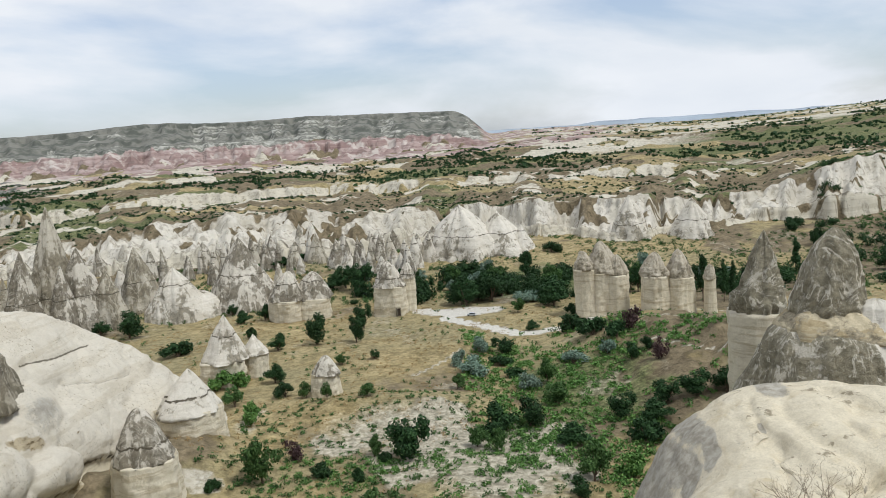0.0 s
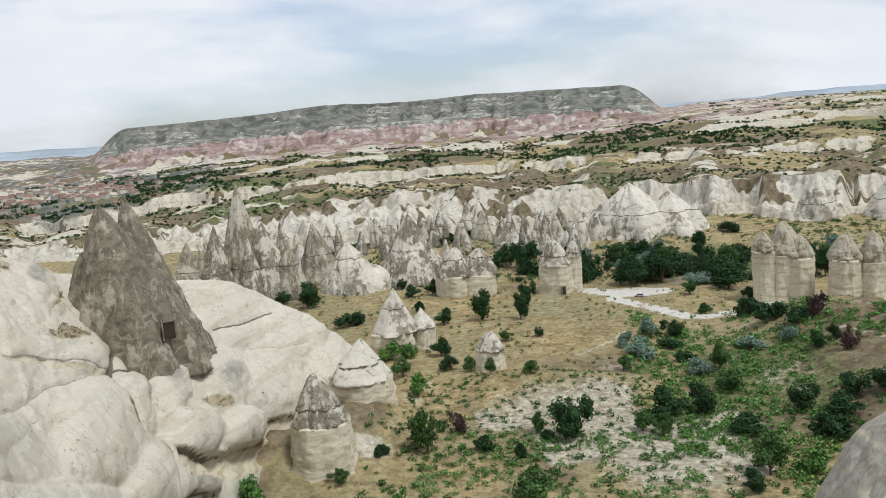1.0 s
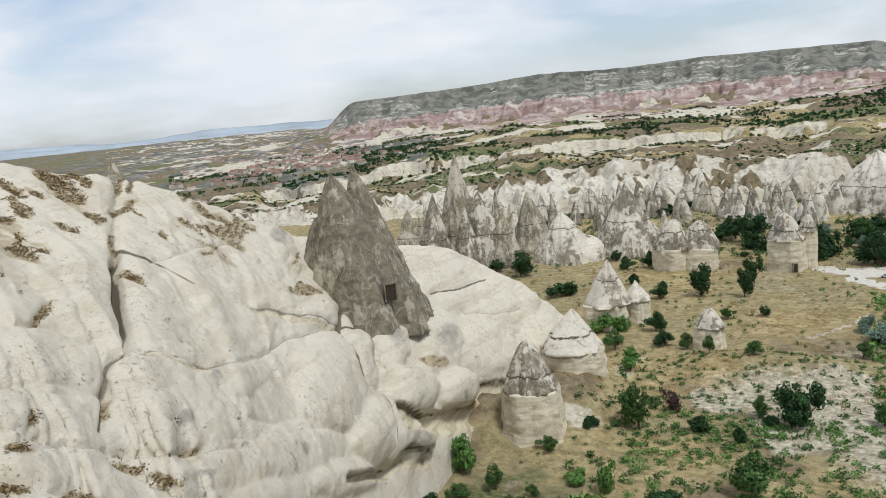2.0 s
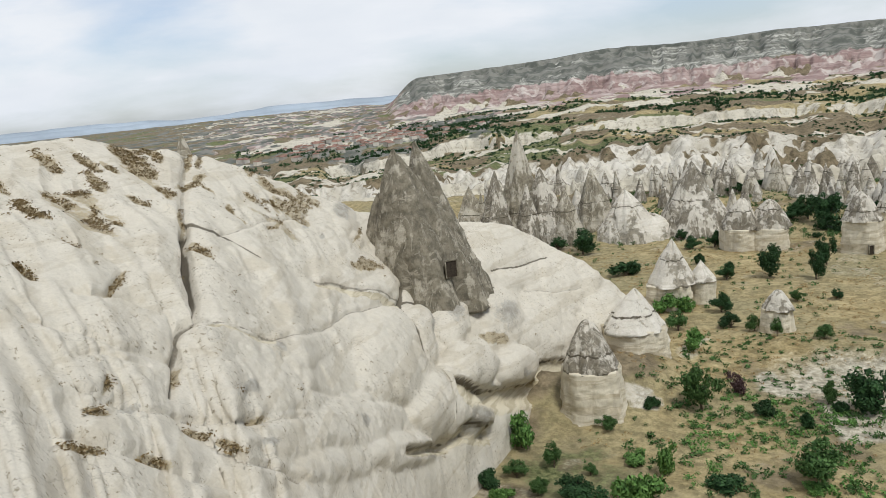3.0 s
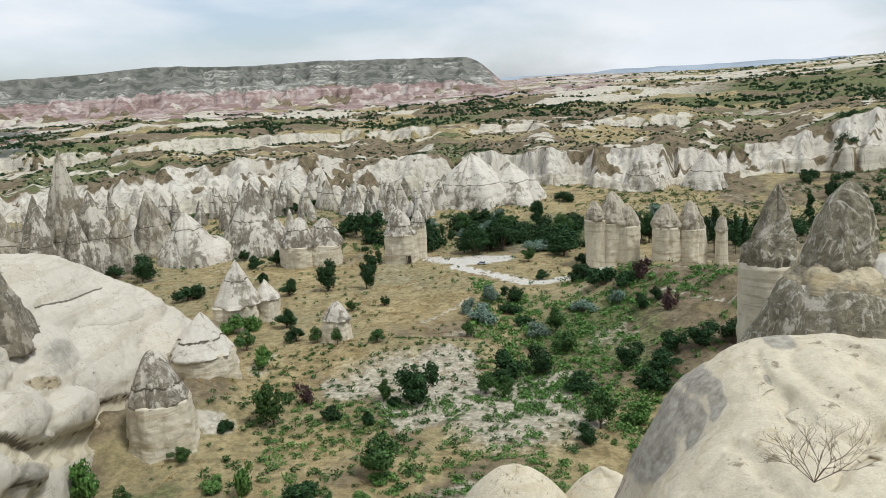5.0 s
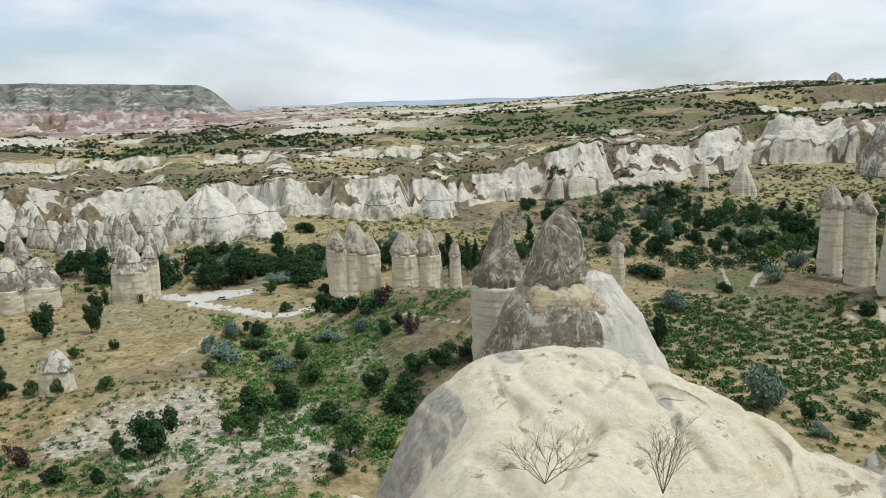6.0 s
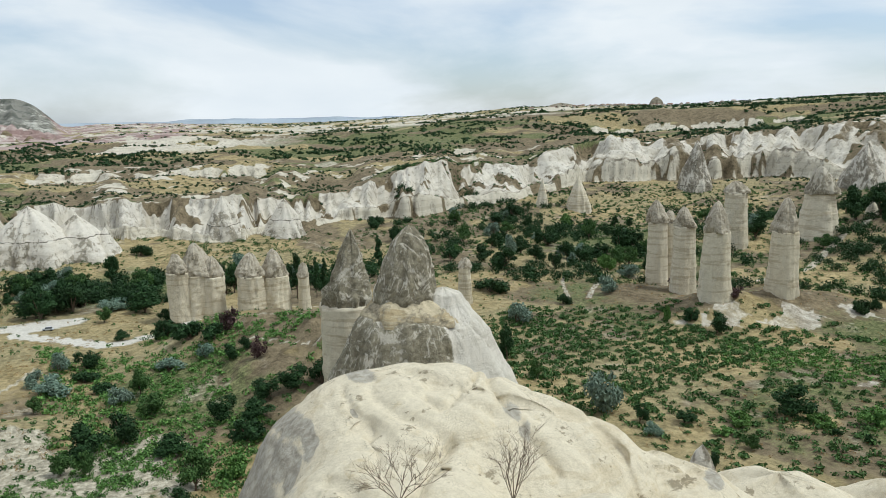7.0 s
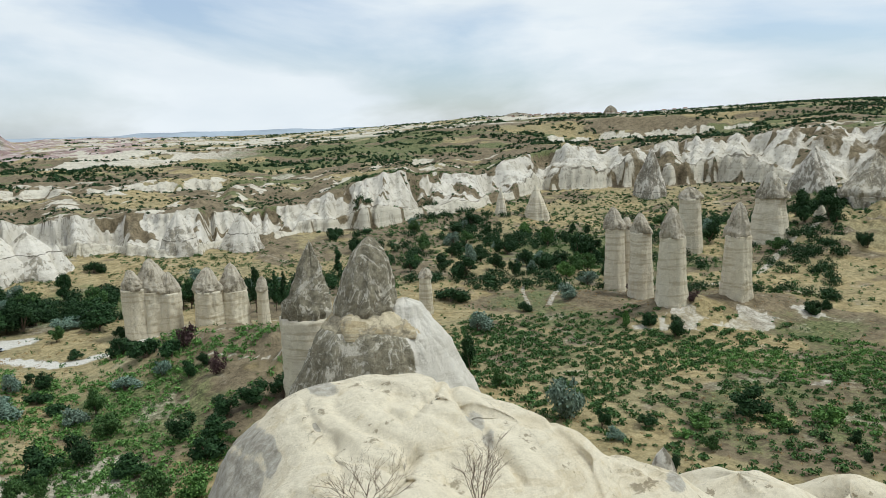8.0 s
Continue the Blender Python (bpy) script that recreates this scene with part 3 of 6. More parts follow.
    brown = beyond * step(-0.3, 0.02, fbm(arc / 60, d / 55, octaves=4, seed=98) + 0.45 * step(0.4, 0.0, s)) * step(2600, 1800, d) + 0.75 * (u < 0) * step(-0.25, 0.35, n + 0.4 * n_s)
    green = beyond * step(0.14, 0.3, fbm(arc / 95, d / 60, octaves=5, seed=93) + 0.12 * step(6, 40, b) * step(750, 1300, d)) * 0.8
    talus_haze = knob * inside * step(0.05, 0.3, fbm(m_arc / 80, d / 700, octaves=4, seed=79) + 0.5 * (climb - 0.6)) * step(0.4, 0.5, climb)
    talus_haze = np.maximum(talus_haze, knob * inside * step(0.36, 0.44, climb) * step(0.5, 0.38, ridged(m_arc / 95 + 0.6 * n_s, d / 900, 3, 172)))
    green = green * (1 - knob * inside)
    talus_haze = np.maximum(0.85 * talus_haze, knob * inside * step(0.84, 0.95, climb))
    brown = np.maximum(brown, np.maximum(knob * inside, step(-24, -34, b) * step(900, 1100, d)))
    valley = u < 0
    lush = np.exp(-(((b - 11) / 8) ** 2 + ((d - 262) / 42) ** 2)) + np.exp(-(((b - 50) / 18) ** 2 + ((d - 290) / 110) ** 2)) * 0.5 + 0.9 * np.exp(-(((b - 6) / 9) ** 2 + ((d - 430) / 60) ** 2)) + 0.7 * np.exp(-(((b - 42) / 9) ** 2 + ((d - 520) / 120) ** 2)) + 0.6 * np.exp(-(((b + 25) / 8) ** 2 + ((d - 160) / 25) ** 2))
    dry = np.clip(np.exp(-(((b + 8) / 14) ** 2 + ((d - 320) / 60) ** 2)) + np.exp(-(((b + 16) / 9) ** 2 + ((d - 185) / 30) ** 2)), 0, 1)
    green = np.where(valley, np.clip(lush + 0.6 * n + 0.35 * n_s - 0.55 * dry, 0, 1), green)
    brown = np.where(valley, brown * (1 - 0.9 * dry), brown)
    for mx, my, ra, rl, h in MOUNDS[:8]:
        q = (x - mx) ** 2 / ra ** 2 + (y - my) ** 2 / rl ** 2
        brown = np.where(valley, np.maximum(brown, 0.8 * np.exp(-1.5 * q)), brown)
        green = np.where(valley, green * (1 - 0.8 * np.exp(-1.2 * q)), green)
    scar = 0.0
    for mx, my, ra, rl in ((248, 213, 20, 10), (278, 199, 24, 10), (308, 193, 18, 9)):
        q = (x - mx) ** 2 / ra ** 2 + (y - my) ** 2 / rl ** 2
        scar = np.maximum(scar, step(1.0, 0.5, q + 1.9 * fbm(x / 5, y / 13, octaves=3, seed=97)))
    for mx, my, ra, rl in ((234, 140, 7, 3), (-64, 183, 7, 5), (120, 205, 10, 14)):
        scar = np.maximum(scar, step(1.2, 0.6, (x - mx) ** 2 / ra ** 2 + (y - my) ** 2 / rl ** 2 + 0.5 * n_s))
    rock = np.where(valley, np.maximum(rock, 0.52 * scar), rock)
    pale = np.where(valley, 0.6 * np.exp(-(((b + 5) / 10) ** 2 + ((d - 218) / 24) ** 2)) + 0.65 * np.exp(-(((b - 4) / 8) ** 2 + ((d - 182) / 26) ** 2)) + 0.45 * step(0.05, 0.5, n_s), 0.25 * step(0.1, 0.5, n_s))
    pale = np.where(valley, np.maximum(pale, 1.3 * road(x, y)), pale)
    green = green * (1 - pale * 0.8)
    pink = knob * inside * step(0.5, 0.36, climb + 0.16 * fbm(m_arc / 200, d / 900, octaves=3, seed=78)) * step(-0.5, 0.0, n + 4 * (climb - 0.08)) + 0.75 * np.clip(rough_far, 0, 1) * step(1350, 1900, d) * step(24, 8, b) * step(-0.25, 0.05, n)
    # Grey over the far left plain: distance haze put into the ground colour.
    talus_haze = np.maximum(talus_haze, 0.7 * step(-20, -31, b) * step(900, 1150, d) * step(-0.3, 0.2, n + 0.6 * n_s) * (1 - knob * inside))
    grey = knob * inside * step(0.34, 0.44, climb + 0.05 * n) * step(0.98, 0.88, climb + 0.08 * n) 
    base = np.where(u < 1.05, step(0.2, 0.1, u + 0.06 * n_s) * (u > -0.05), 0.85)
    brown = np.where((u >= 0) & (u < 1.1), 1.0, brown)
    gravel = np.where(valley, road(x, y), 0.0)
    return z, rock * (1 - knob * inside * step(0.02, 0.1, climb)), brown, green, np.clip(pink, 0, 1), grey, pale, base, gravel, talus_haze


def band(x, y, x0, y0, x1, y1, half):
    """1 on a strip from one place to the other."""
    dx, dy = x1 - x0, y1 - y0
    t = np.clip(((x - x0) * dx + (y - y0) * dy) / (dx * dx + dy * dy), 0, 1)
    return step(half * 1.25, half * 0.8, np.hypot(x - x0 - t * dx, y - y0 - t * dy))


def road(x, y):
    """The pale car park and the track that leaves it."""
    m = step(1.15, 0.85, np.hypot((x - 9) / 19, (y - 366) / 9))
    for strip in ((0, 352, 14, 336, 4), (14, 336, 30, 318, 4), (30, 318, 50, 321, 3.5), (50, 321, 78, 345, 3), (4, 360, -12, 372, 5)):
        m = np.maximum(m, band(x, y, *strip))
    for strip in ((78, 345, 130, 330, 2), (266, 334, 250, 316, 1.2), (250, 316, 226, 280, 1.2), (234, 276, 262, 303, 1.6), (262, 303, 282, 316, 1.6),
                  (318, 262, 372, 262, 2), (372, 262, 440, 290, 2.5), (440, 290, 520, 306, 3), (-14, 268, 4, 292, 1.3), (86, 236, 70, 262, 1.2), (100, 262, 66, 296, 1.4)):
        m = np.maximum(m, 0.45 * band(x, y, *strip))
    return m


def height(x, y):
    return float(land(np.array([x], float), np.array([y], float))[0][0])


def at(bearing, distance):
    return distance * math.sin(radians(bearing)), distance * math.cos(radians(bearing))


SLOPE_B = (-82, -64, -57, -50, -45, -40, -35, -30, -25, -21, -18, -15.5)
SLOPE_D0 = (30, 36, 44, 52, 64, 88, 144, 173, 210, 226, 233, 238)
SLOPE_Z0 = (62, 59, 52, 45, 36, 22, 10.5, 6, 9, 11, 6, -6)
SLOPE_D1 = (150, 162, 172, 185, 198, 212, 225, 235, 243, 249, 252, 254)
SLOPE_EL1 = (1.2, -0.1, -0.5, -2.3, -4.7, -7.6, -9.0, -9.6, -12.2, -14.6, -17.2, -20.4)
# rounded lobes of rock on the slope: bearing, elevation, reach in bearing, reach in elevation, how far it stands out
LOBES = [
    (-37.6, -18.6, 3.2, 3.6, 5.0), (-34.6, -22.4, 2.8, 2.6, 6.0), (-32.1, -23.4, 1.3, 1.8, 4.0), (-32.3, -20.0, 2.3, 1.75, 5.0), (-28.6, -20.2, 1.8, 1.5, 5.0),
    (-35.5, -16.7, 1.0, 1.8, 3.0), (-33.2, -16.3, 1.5, 2.3, 3.0), (-29.2, -16.8, 1.7, 2.4, 2.5), (-38.4, -16.0, 1.3, 1.2, 2.0),
    (-56.5, -13.4, 3.7, 2.6, 2.2), (-58.6, -16.4, 3.8, 1.7, 1.8), (-55.6, -17.6, 2.4, 1.3, 1.5),
    (-49.4, -15.4, 2.8, 1.7, 1.8), (-45.0, -17.0, 2.6, 1.7, 2.2), (-51.9, -17.6, 1.2, 1.2, 1.7), (-50.1, -18.6, 1.0, 1.7, 1.6), (-48.6, -18.0, 1.3, 1.9, 1.8), (-46.6, -19.4, 1.9, 2.0, 1.9),
    (-55.0, -19.6, 3.2, 1.3, 1.3), (-46.0, -22.9, 5.2, 1.5, 1.8), (-52.4, -22.6, 3.6, 1.1, 1.1), (-58.2, -20.2, 2.8, 1.2, 1.2), (-41.0, -22.8, 3.4, 2.0, 2.8), (-38.2, -25.3, 3.2, 1.3, 3.0), (-43.0, -25.4, 4.0, 1.2, 2.0), (-50.0, -25.2, 4.0, 1.2, 1.4),
    (-27.6, -11.6, 3.2, 3.0, 2.5), (-24.6, -14.4, 3.0, 2.6, 2.5), (-26.0, -17.6, 2.6, 2.0, 2.2), (-21.6, -16.9, 1.6, 1.8, 2.2),
    (-41.6, -12.9, 2.3, 1.1, 1.2), (-38.7, -13.7, 1.8, 0.95, 1.6), (-39.6, -11.7, 1.8, 0.9, 1.2), (-40.3, -8.2, 0.9, 1.5, 1.4), (-39.7, -10.4, 0.7, 1.1, 1.2), (-43.4, -14.6, 2.0, 1.2, 1.0),
]
# joints and creases: half width in degrees, depth, how dark it is coloured, then bearing and elevation along it
CREASES = [
    (0.30, 1.6, 0.5, ((-50.6, -1.2), (-50.5, -2.7), (-51.0, -5.3), (-51.4, -8.4))),
    (0.22, 3.2, 1.0, ((-51.3, -7.6), (-51.4, -8.4), (-51.55, -11.0), (-51.3, -13.5))),
    (0.28, 1.8, 0.6, ((-51.3, -13.5), (-52.9, -14.3), (-53.5, -16.4), (-54.1, -18.5))),
    (0.12, 0.7, 0.8, ((-51.1, -6.9), (-49.7, -7.9), (-48.0, -9.0), (-46.5, -10.2))),
    (0.12, 0.8, 0.55, ((-51.0, -14.0), (-48.9, -14.6), (-46.4, -16.2), (-43.2, -16.2), (-40.5, -15.0), (-38.4, -14.9), (-36.5, -14.7))),
    (0.12, 0.8, 0.55, ((-43.0, -12.4), (-39.9, -13.5), (-36.7, -14.5))),
    (0.18, 2.0, 1.0, ((-36.5, -13.7), (-36.6, -15.9))),
    (0.18, 1.5, 0.7, ((-36.7, -16.0), (-36.2, -17.8), (-35.7, -19.5))),
    (0.16, 0.9, 0.3, ((-58.8, -10.2), (-56.0, -11.3), (-53.5, -13.0), (-53.1, -14.6))),
    (0.16, 0.9, 0.4, ((-53.5, -16.4), (-56.3, -15.2), (-59.3, -13.1), (-62.0, -11.5))),
    (0.14, 0.9, 0.5, ((-60.0, -16.9), (-57.3, -18.8), (-53.6, -20.2), (-50.0, -21.2), (-47.3, -21.7), (-44.5, -21.9))),
    (0.18, 0.9, 0.5, ((-54.0, -20.1), (-51.5, -22.9), (-49.4, -24.3), (-46.0, -26.2))),
    (0.14, 0.7, 0.25, ((-46.2, -17.6), (-44.2, -20.0), (-41.1, -21.4), (-37.6, -22.2))),
    (0.12, 0.6, 0.3, ((-59.5, -14.5), (-57.6, -15.0), (-55.5, -16.4))),
    (0.14, 0.6, 0.3, ((-49.8, -2.8), (-47.5, -5.8), (-46.3, -8.0), (-44.6, -10.4))),
    (0.12, 0.7, 0.9, ((-36.4, -14.7), (-34.6, -15.2), (-32.7, -14.6), (-29.6, -14.4))),
    (0.10, 0.6, 0.8, ((-29.8, -13.3), (-28.0, -13.3), (-25.6, -12.8))),
    (0.10, 0.5, 0.5, ((-27.3, -15.0), (-25.2, -15.4), (-23.4, -15.2))),
    (0.14, 0.8, 0.2, ((-31.0, -15.2), (-29.8, -17.5), (-28.0, -19.0))),
    (0.10, 0.5, 0.5, ((-49.4, -8.3), (-45.6, -7.6), (-42.8, -7.7))),
    (0.12, 0.6, 0.3, ((-62.0, -4.0), (-58.0, -7.2), (-54.6, -9.8))),
    (0.12, 0.6, 0.3, ((-62.0, -19.2), (-58.0, -21.6), (-54.0, -24.2), (-51.0, -25.8))),
]
# undercut ledges: depth, how far down in degrees, then bearing and elevation along the lip
LEDGES = [
    (2.8, 1.7, ((-34.2, -21.2), (-32.4, -21.5), (-30.7, -21.7), (-28.6, -21.6), (-26.9, -21.2))),
    (2.4, 0.7, ((-38.4, -25.3), (-36.0, -25.3), (-34.2, -25.1))),
    (1.6, 1.2, ((-34.2, -24.4), (-33.4, -24.0), (-31.0, -24.3))),
    (2.2, 1.6, ((-27.0, -19.9), (-24.6, -20.0), (-21.8, -20.7), (-19.6, -20.8))),
    (0.5, 0.5, ((-51.0, -14.2), (-48.9, -14.8), (-46.4, -16.4))),
    (0.5, 0.5, ((-43.0, -12.5), (-39.9, -13.6), (-36.7, -14.7))),
]
# dry grass and thorn in the hollows: bearing, elevation, reach, lean of the streak in degrees
HOLLOWS = [
    (-56.8, -2.0, 0.9, -50), (-56.3, -3.4, 0.8, -50), (-54.7, -1.5, 0.8, -45), (-54.0, -2.5, 0.6, -45), (-52.6, -1.9, 0.9, -40), (-52.9, -3.1, 0.7, -40), (-54.0, -5.1, 0.7, -30), (-56.9, -5.2, 0.7, 60),
    (-52.2, -4.5, 0.8, -30), (-50.4, -2.6, 0.8, 80), (-49.7, -2.8, 0.6, 70), (-50.4, -4.3, 0.8, 10), (-51.3, -6.8, 0.6, 80), (-49.4, -4.9, 0.5, -50), (-46.7, -3.9, 0.6, -60), (-45.4, -4.9, 0.8, -40), (-44.6, -5.6, 0.7, -30),
    (-43.7, -6.0, 0.9, -35), (-42.7, -6.7, 0.6, -50), (-45.0, -8.0, 0.5, 30), (-50.4, -9.0, 0.8, -40), (-56.3, -10.3, 0.8, 40), (-58.3, -16.9, 0.6, 80), (-53.7, -17.0, 0.7, 80), (-48.0, -6.4, 0.4, -40), (-30.3, -18.2, 0.9, -20),
    (-59.2, -18.6, 0.9, -20), (-52.7, -21.2, 0.9, -30), (-50.7, -22.7, 1.0, -30), (-48.5, -21.5, 0.7, 0), (-55.5, -2.7, 0.6, -45), (-59.0, -1.6, 1.0, -50), (-60.5, -4.5, 1.0, -45), (-39.0, -11.9, 0.9, -20), (-39.4, -9.6, 0.5, 60),
    (-26.2, -22.0, 1.2, -40), (-24.8, -22.8, 1.0, -40), (-60.5, -20.6, 1.2, -20), (-56.0, -22.4, 1.2, -25), (-47.3, -7.2, 0.4, -50), (-61.5, -8.5, 0.8, -40), (-58.7, -7.0, 0.5, -40),
]
# grey crusted faces: bearing, elevation, reach across, reach up
CRUSTS = [(-32.6, -24.0, 1.2, 1.4), (-34.9, -16.9, 0.7, 1.5), (-33.0, -16.0, 0.9, 1.4), (-29.2, -16.6, 1.2, 1.6), (-49.0, -19.3, 1.6, 0.8), (-46.2, -16.9, 0.6, 0.9), (-41.0, -23.0, 0.6, 1.0), (-40.4, -7.9, 0.8, 1.1), (-57.2, -19.0, 1.0, 0.5), (-43.0, -8.0, 0.3, 0.8), (-41.9, -9.3, 0.3, 0.5), (-28.4, -21.0, 0.6, 0.5), (-48.2, -23.2, 1.2, 0.5)]


def from_line(b, el, line):
    """Distance in degrees from a broken line of bearings and elevations."""
    best = np.full(b.shape, 1e9)
    for (b0, e0), (b1, e1) in zip(line, line[1:]):
        db, de = b1 - b0, e1 - e0
        t = np.clip(((b - b0) * db + (el - e0) * de) / (db * db + de * de), 0, 1)
        best = np.minimum(best, np.hypot(b - b0 - t * db, el - e0 - t * de))
    return best


def runnels(b, d):
    """1 on the ribs, 0 in the gullies that run down the hillside."""
    x, y = d * np.sin(np.radians(b)), d * np.cos(np.radians(b))
    w = 1.5 * fbm(x / 30, y / 30, octaves=2, seed=104)
    return ridged((b + 0.06 * d + w) / 4.4, d / 120, 3, 103)


def slope_height(b, d):
    """The white hillside that falls from the ridge to the valley."""
    b, d = np.asarray(b, float), np.asarray(d, float)
    x, y = d * np.sin(np.radians(b)), d * np.cos(np.radians(b))
    d0, z0 = along(b, SLOPE_B, SLOPE_D0), along(b, SLOPE_B, SLOPE_Z0)
    d1 = along(b, SLOPE_B, SLOPE_D1) + 5 * fbm(b / 5, b * 0, octaves=3, seed=101)
    z1 = EYE + d1 * np.tan(np.radians(along(b, SLOPE_B, SLOPE_EL1)))
    v = (d - d0) / (d1 - d0)
    vc = np.clip(v, 0, 1)
    steep = along(b, (-70, -45, -38, -33, -20), (0.98, 0.98, 0.82, 0.72, 0.8))
    z = z0 + (z1 - z0) * vc ** steep
    run = runnels(b, d)
    live = step(0.0, 0.12, vc) * step(1.0, 0.88, vc)
    upper = along(b, (-46, -38), (1.0, 0.25))
    z = z + live * (5.5 * upper * (run - 0.65) + 1.5 * fbm(x / 30, y / 30, octaves=2, seed=105))
    front = np.clip(-v, 0, None) * (d1 - d0)
    back = np.clip(v - 1, 0, None) * (d1 - d0)
    z = z - 2.6 * front - np.minimum(back * 0.75, 200)
    return z


def surface(x, y):
    """The ground or the hillside, whichever is higher."""
    b, d = polar(x, y)
    z = height(x, y)
    if -80 < b < -15.5 and 30 < d < 290:
        z = max(z, float(slope_height(np.array([b]), np.array([d]))[0]))
    return z


# ---- the large structure ----
def sheet(name, points, mat, smooth=True, closed=False, covers=()):
    """A mesh from a grid of points, shape (rows, columns, 3)."""
    rows, cols = points.shape[:2]
    idx = np.arange(rows * cols).reshape(rows, cols)
    a, b = idx[:-1, :-1], idx[:-1, 1:]
    c, d = idx[1:, 1:], idx[1:, :-1]
    faces = np.stack([a, b, c, d], -1).reshape(-1, 4)
    if closed:
        wrap = np.stack([idx[:-1, -1], idx[:-1, 0], idx[1:, 0], idx[1:, -1]], -1)
        faces = np.concatenate([faces, wrap])
    me = bpy.data.meshes.new(name)
    me.vertices.add(rows * cols)
    me.vertices.foreach_set("co", points.reshape(-1).astype(np.float32))
    me.loops.add(faces.size)
    me.loops.foreach_set("vertex_index", faces.reshape(-1).astype(np.int32))
    me.polygons.add(len(faces))
    me.polygons.foreach_set("loop_start", np.arange(0, faces.size, 4, dtype=np.int32))
    me.polygons.foreach_set("use_smooth", np.full(len(faces), smooth))
    for key, values in covers:
        layer = me.color_attributes.new(key, "FLOAT_COLOR", "POINT")
        layer.data.foreach_set("color", values.reshape(-1).astype(np.float32))
    me.update(calc_edges=True)
    me.validate()
    me.materials.append(mat)
    return me


def build_ground():
    bs = np.concatenate([np.arange(-72, 72, 0.125), np.arange(72, 288, 3.0)])
    ds = [0.0, 0.9, 1.6, 2.5, 4, 6, 9]
    for a, b, n in ((12, 140, 40), (141.5, 480, 105), (481.6, 780, 180), (783, 1120, 105), (1130, 2150, 75), (2158, 3080, 110), (3110, 4900, 26)):
        ds.extend(np.geomspace(a, b, n) if n < 150 and b - a < 1200 and a < 2158 else np.linspace(a, b, n))
    d, b = np.meshgrid(np.array(ds), bs, indexing="ij")
    x, y = d * np.sin(np.radians(b)), d * np.cos(np.radians(b))
    z, rock, brown, green, pink, grey, pale, base, gravel, talus_haze = land(x, y)
    one = np.ones_like(z)
    me = sheet("ground", np.stack([x, y, z], -1), GROUND, closed=True, covers=(
        ("cover_a", np.stack([rock, brown, green, one], -1)), ("cover_b", np.stack([pink, grey, pale, one], -1)), ("cover_c", np.stack([base, gravel, talus_haze, one], -1))))
    ob = new("ground", me)
    return tagged(ob, "dry grass, brown soil and white tuff cliffs of a wide eroded valley", "ground", kind="structure")


build_ground()


def normals_of(p):
    n = np.cross(np.gradient(p, axis=1), np.gradient(p, axis=0))
    n /= np.maximum(np.linalg.norm(n, axis=-1, keepdims=True), 1e-9)
    return n * np.where(n[..., 2:] < 0, -1.0, 1.0)


def billow(p, size, seed, octaves=2):
    """Rounded swellings with creases between, 0 in the creases."""
    return np.abs(fbm(p[..., 0] / size, p[..., 1] / size, p[..., 2] / size, octaves, seed, 0.4)) ** 0.75


